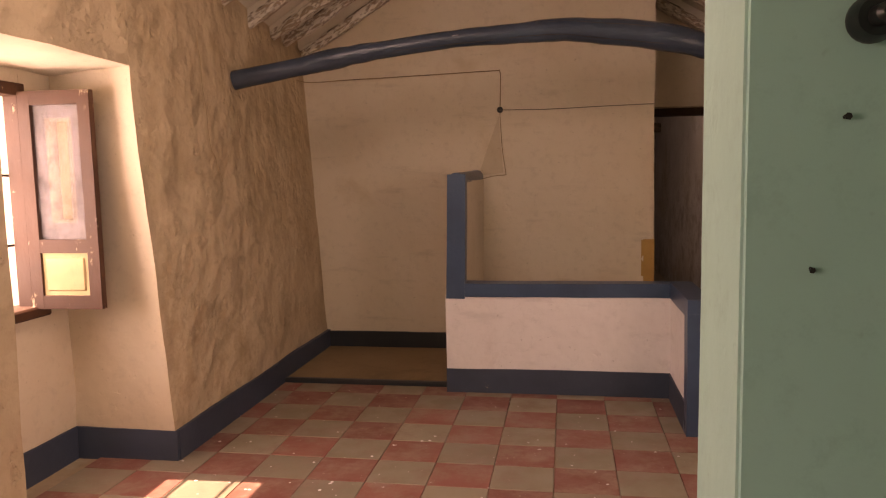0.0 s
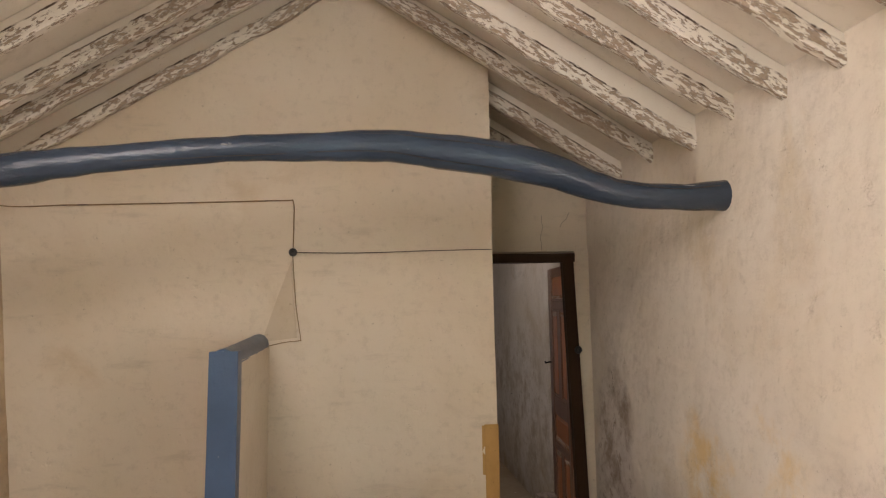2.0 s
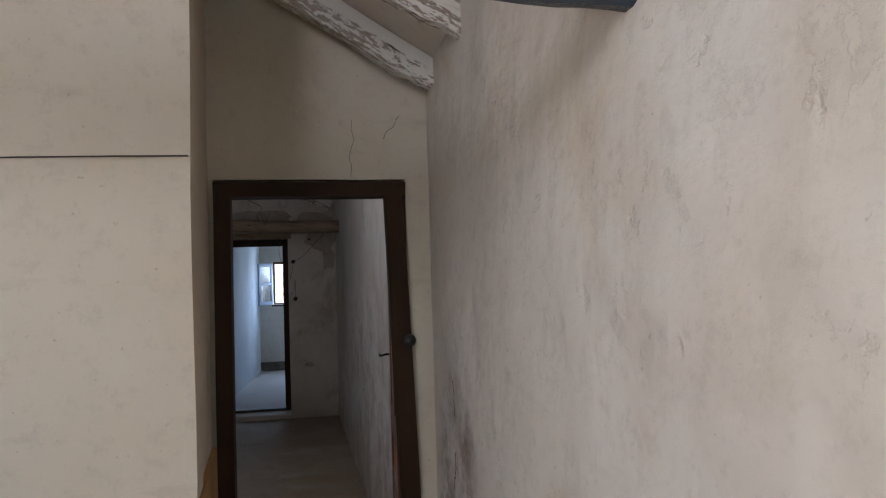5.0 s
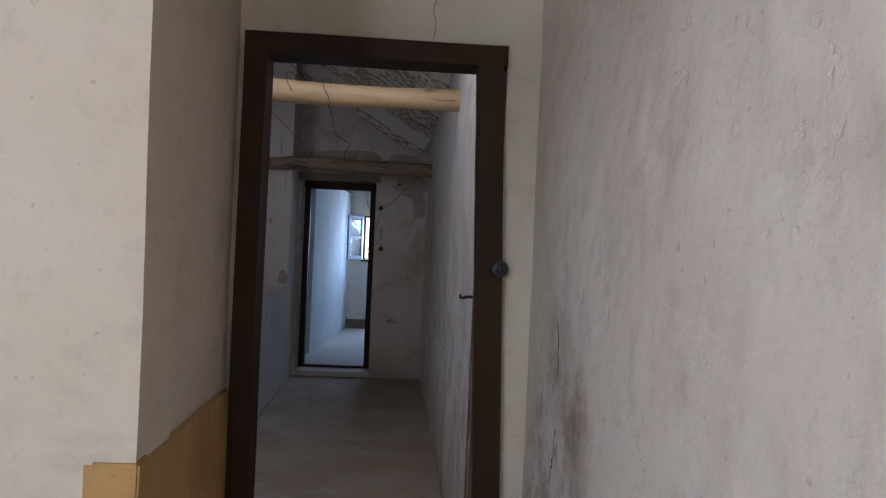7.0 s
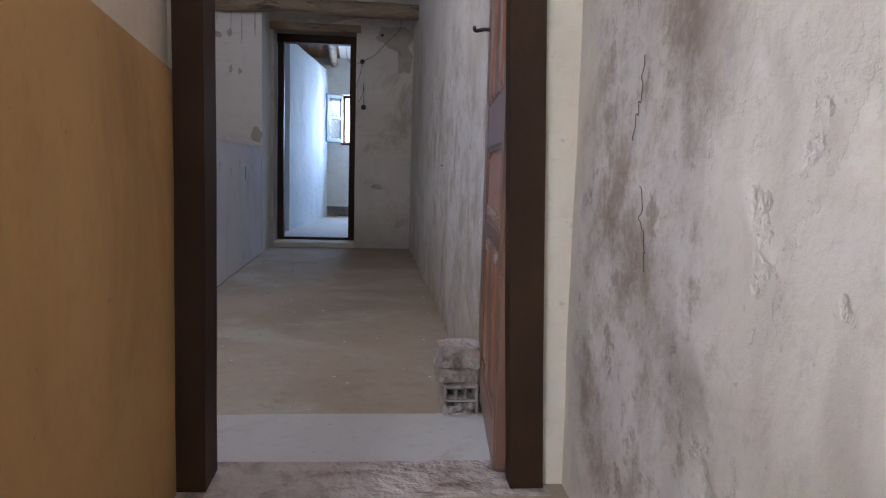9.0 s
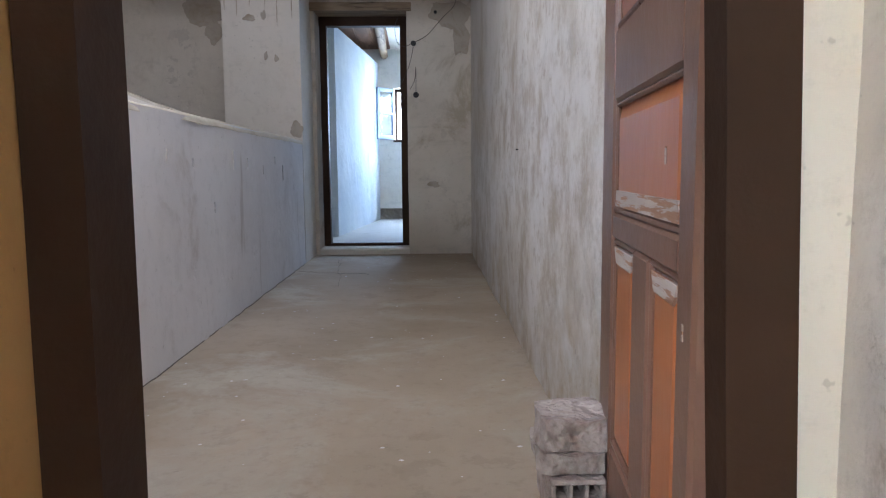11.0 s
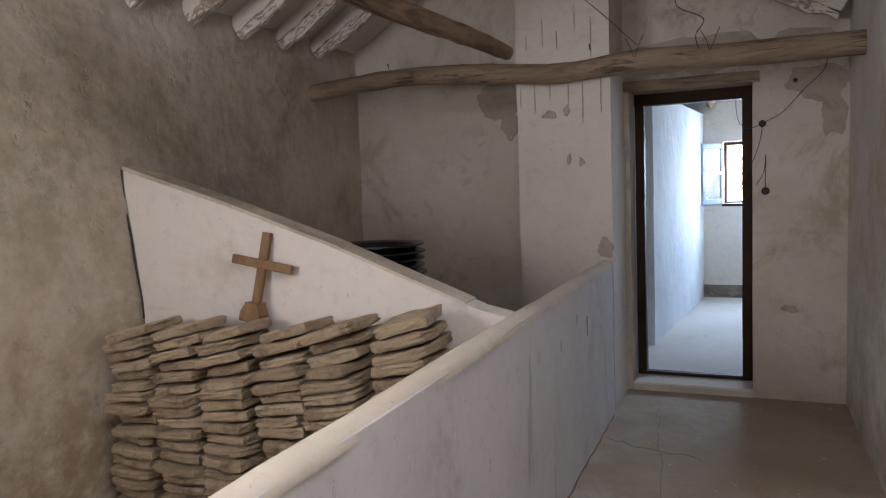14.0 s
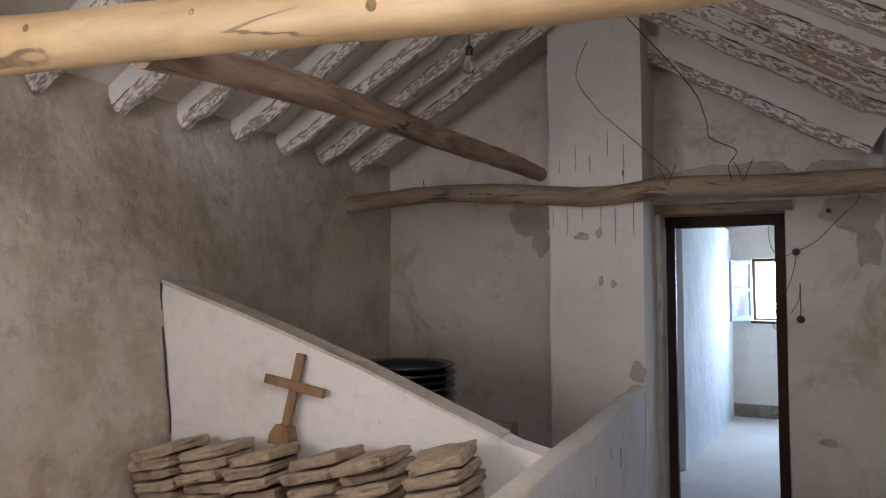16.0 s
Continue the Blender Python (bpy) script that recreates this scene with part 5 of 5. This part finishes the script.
for n in (2,):
    crack(WALLS["floor_corridor"], jagged((0.43, 11.6, FLOOR2 + 0.001), (0.95, 11.2 + 0.1 * n, FLOOR2 + 0.001), 9, 0.03, 20 + n, 2), 0.0012)
crack(WALLS["floor_corridor"], jagged((0.66, 12.3, FLOOR2 + 0.001), (0.80, 10.9, FLOOR2 + 0.001), 9, 0.03, 31, 2), 0.0012)
crack(WALLS["floor_corridor"], jagged((0.402, 7.5, FLOOR2 + 0.002), (0.402, 12.0, FLOOR2 + 0.002), 60, 0.006, 32, 2), 0.0035)

# ---- stains and bare patches with shapes of their own ----
BARE = plaster("bare_brown_plaster", (0.46, 0.40, 0.335), (0.41, 0.345, 0.27), (0.34, 0.27, 0.19), 0.5, 0.7, 4.0, 0.4, 6.0)
DAMPBAND = plaster("damp_band", (0.22, 0.18, 0.14), (0.18, 0.14, 0.10), (0.34, 0.29, 0.24), 0.5, 0.66, 6.0, 0.6, 9.0)
DRIP = paint("drip_stain", (0.60, 0.575, 0.56), (0.66, 0.64, 0.63), 0.9, 0.55, 30.0, 0.05)
RUSTY = paint("brown_drip", (0.50, 0.42, 0.32), (0.62, 0.57, 0.51), 0.9, 0.52, 18.0, 0.05)


def blotch(on, name, mat, centre, wide, high, seed, axis=1, label="bare patch where the limewash has peeled"):
    """A thin ragged patch lying on a wall that faces -y (axis 1) or +x (axis 0)."""
    bm = bmesh.new()
    n = 40
    ring = []
    for k in range(n):
        a = 2 * math.pi * k / n
        r = 1 + 0.45 * noise.noise(Vector((math.cos(a) * 1.2, math.sin(a) * 1.2, seed * 9.7))) + 0.22 * noise.noise(Vector((math.cos(a) * 4.5, math.sin(a) * 4.5, seed * 3.1)))
        u, w = 0.5 * wide * r * math.cos(a), 0.5 * high * r * math.sin(a)
        ring.append(Vector(centre) + (Vector((u, 0, w)) if axis == 1 else Vector((0, u, w))))
    out = Vector((0, -0.0015, 0)) if axis == 1 else Vector((0.0008, 0, 0))
    top = [bm.verts.new(q + out) for q in ring]
    low = [bm.verts.new(q - out * 6) for q in ring]
    bm.faces.new(top)
    for k in range(n):
        bm.faces.new((top[k], top[(k + 1) % n], low[(k + 1) % n], low[k]))
    bmesh.ops.recalc_face_normals(bm, faces=bm.faces)
    part(name, bm, mat, on, label)


END, PIER, PARA = WALLS["wall_corridor_end"], bpy.data.objects["pier"], WALLS["parapet"]
for x, z, w, h, sd in ((1.57, 1.83, 0.32, 0.20, 2), (1.66, 1.62, 0.14, 0.26, 5), (-0.46, 1.88, 0.32, 0.26, 3), (-0.40, 1.70, 0.14, 0.20, 7), (0.84, 2.06, 0.95, 0.24, 12), (1.50, 2.08, 0.45, 0.16, 13), (1.42, 0.42, 0.10, 0.05, 9)):
    blotch(END, "bare_patch", BARE, (x, YE - 0.005 - 0.0006 * sd, z), w, h, sd)
for x, z, w, h, sd in ((0.02, 1.70, 0.09, 0.05, 4), (0.13, 1.72, 0.04, 0.06, 6), (0.36, 0.86, 0.10, 0.12, 8), (0.14, 1.42, 0.03, 0.06, 10), (0.22, 1.40, 0.035, 0.05, 11)):
    blotch(PIER, "bare_patch", BARE, (x, 12.083 - 0.0006 * sd, z), w, h, sd)
r = random.Random(44)
for k in range(11):
    x = -0.16 + 0.05 * k + r.uniform(-0.015, 0.015)
    blotch(PIER, "drip_stain", RUSTY, (x, 12.083, r.uniform(2.15, 2.30) if k % 2 else r.uniform(1.78, 1.86)), r.uniform(0.003, 0.007), r.uniform(0.08, 0.30), 60 + k, 1, "brown drip stain")
for k in range(13):
    y = 7.8 + 0.32 * k + r.uniform(-0.05, 0.05)
    z = 0.70 - abs(r.gauss(0, 0.24))
    blotch(PARA, "drip_stain", DRIP, (0.402, y, max(z, -0.05)), r.uniform(0.002, 0.005), r.uniform(0.03, 0.11), 90 + k, 0, "thin grey drip stain")
bm = bmesh.new()
rough_box(bm, (0.60, 16.435, -0.13), (CR, 16.46, 0.02), 0.05, 0.008)
structure("baseboard_far_room", bm, DAMPBAND, "dark crumbling damp band at the foot of the wall", "skirting", True)

# crumbs of plaster on the floors
def crumbs(name, count, x0, x1, y0, y1, z, size, seed, label):
    r = random.Random(seed)
    verts, faces = [], []
    for _ in range(count):
        x, y, k = r.uniform(x0, x1), r.uniform(y0, y1), size * r.uniform(0.35, 1.0) ** 2
        a = r.uniform(0, 6.28)
        n = len(verts)
        for q in range(5):
            b = a + q * 1.2566 + r.uniform(-0.3, 0.3)
            verts.append((x + k * math.cos(b), y + k * math.sin(b) * 0.7, z))
        verts.append((x + 0.2 * k, y, z + 0.4 * k))
        faces += [(n + q, n + (q + 1) % 5, n + 5) for q in range(5)]
    mesh = bpy.data.meshes.new(name)
    mesh.from_pydata(verts, [], faces)
    mesh.materials.append(PANELW)
    return tagged(new(name, mesh), label, "debris", kind="stuff")


crumbs("plaster_crumbs", 230, XL, XR, 2.8, 4.66, 0.001, 0.010, 2, "small white plaster crumbs on the tiles")
crumbs("plaster_crumbs", 60, XL, 0.95, 4.66, 5.26, 0.001, 0.008, 5, "small white plaster crumbs on the tiles")
crumbs("plaster_crumbs", 150, 0.42, 1.72, 7.3, 12.5, FLOOR2 + 0.004, 0.008, 3, "pale grit on the cement floor")

# ---- outside ----
structure("ground", boxed(((-400, -400, -3.6), (400, 400, -3.5)), bevel=0), GROUND, "dry grassy ground outside", "ground")


def leaf_material():
    m, nt, b = material("olive_leaves", 0.7)
    geo = nt.nodes.new("ShaderNodeNewGeometry")
    c = mixed(nt, geo.outputs["Random Per Island"], (0.06, 0.10, 0.03), (0.12, 0.16, 0.06))
    nt.links.new(c, b.inputs["Base Color"])
    return m


LEAVES = leaf_material()
BARK = timber("bark", (0.16, 0.12, 0.08), (0.08, 0.06, 0.04), 0.9, (1, 1, 0.3), 9)


def tree(place, tall, wide, seed):
    r = random.Random(seed)
    t = thing("tree", place, "olive-green leafy tree outside the window", "tree")
    part("trunk", tube([(0, 0, 0), (0.1, 0.05, tall * 0.3), (0.0, 0.15, tall * 0.6), (0.1, 0.1, tall * 0.85)], [0.20, 0.15, 0.10, 0.04], 8, 0.1, 4), BARK, t, "", True)
    bm = bmesh.new()
    for k in range(8):
        a = r.uniform(0, 6.28)
        end = Vector((math.cos(a) * wide * 0.6, math.sin(a) * wide * 0.6, tall * r.uniform(0.6, 0.95)))
        limb = tube([(0.05, 0.08, tall * 0.4), end * 0.5 + Vector((0, 0, tall * 0.25)), end], [0.07, 0.05, 0.02], 6, 0, 3)
        mesh = bpy.data.meshes.new("limb")
        limb.to_mesh(mesh)
        limb.free()
        bm.from_mesh(mesh)
        bpy.data.meshes.remove(mesh)
    part("limbs", bm, BARK, t)
    verts, faces = [], []
    clumps = [Vector((r.gauss(0, wide * 0.38), r.gauss(0, wide * 0.38), tall * r.uniform(0.5, 1.05))) for _ in range(26)]
    for c in clumps:
        for _ in range(110):
            p = c + Vector((r.gauss(0, 0.28), r.gauss(0, 0.28), r.gauss(0, 0.22)))
            u = Vector((r.uniform(-1, 1), r.uniform(-1, 1), r.uniform(-1, 1))).normalized()
            v = u.cross(Vector((r.uniform(-1, 1), r.uniform(-1, 1), r.uniform(-1, 1)))).normalized()
            n = len(verts)
            verts += [p - u * 0.09, p + v * 0.035, p + u * 0.09, p - v * 0.035]
            faces.append((n, n + 1, n + 2, n + 3))
    mesh = bpy.data.meshes.new("crown")
    mesh.from_pydata([tuple(v) for v in verts], [], faces)
    mesh.materials.append(LEAVES)
    crown = new("crown", mesh)
    crown.parent = t


tree((-7.5, 9.5, -3.5), 5.2, 1.9, 3)
tree((-10.5, 12.0, -3.5), 4.6, 2.0, 4)
tree((-8.0, 13.5, -3.5), 5.4, 2.0, 6)

# ---- floor tiles, last ----
floor = structure("floor", boxed(((XL - 0.6, 1.60, -0.25), (XR + 0.05, 4.69, -0.010)), ((XL - 0.6, 4.60, -0.25), (1.07, 5.42, -0.010)), bevel=0), CEMENT, "red and grey checkered cement tile floor, dusty and scuffed", "floor")
TX, TY, PX, PY = 0.037, 4.432, 0.273, 0.2535


def tile_mesh(mat, wide, long):
    bm = boxed(((0.0012, 0.0012, -0.012), (wide - 0.0012, long - 0.0012, 0.0)), bevel=0.0015)
    mesh = bpy.data.meshes.new("tile")
    bm.to_mesh(mesh)
    bm.free()
    mesh.materials.append(mat)
    return mesh


TILES = (tile_mesh(REDTILE, PX, PY), tile_mesh(GREYTILE, PX, PY))
for i in range(-7, 7):
    for j in range(-11, 4):
        x, y = TX + PX * i, TY + PY * j
        if x + PX < XL - 0.5 or x > XR or y + PY > 5.3 + PY or y < 1.60 or (x + PX < XL and not 3.0 < y < 4.06):
            continue
        if (y + PY > 4.75 and x + 0.1 > 1.07):
            continue
        t = new("tile", TILES[(i + j + 1) % 2])
        t.location = (x, y, 0.0015 * noise.noise(Vector((i * 1.3, j * 1.7, 0))))
        t.rotation_euler = (radians(0.18 * noise.noise(Vector((i, j, 3.3)))), radians(0.18 * noise.noise(Vector((i, j, 7.3)))), 0)
        t.parent = floor
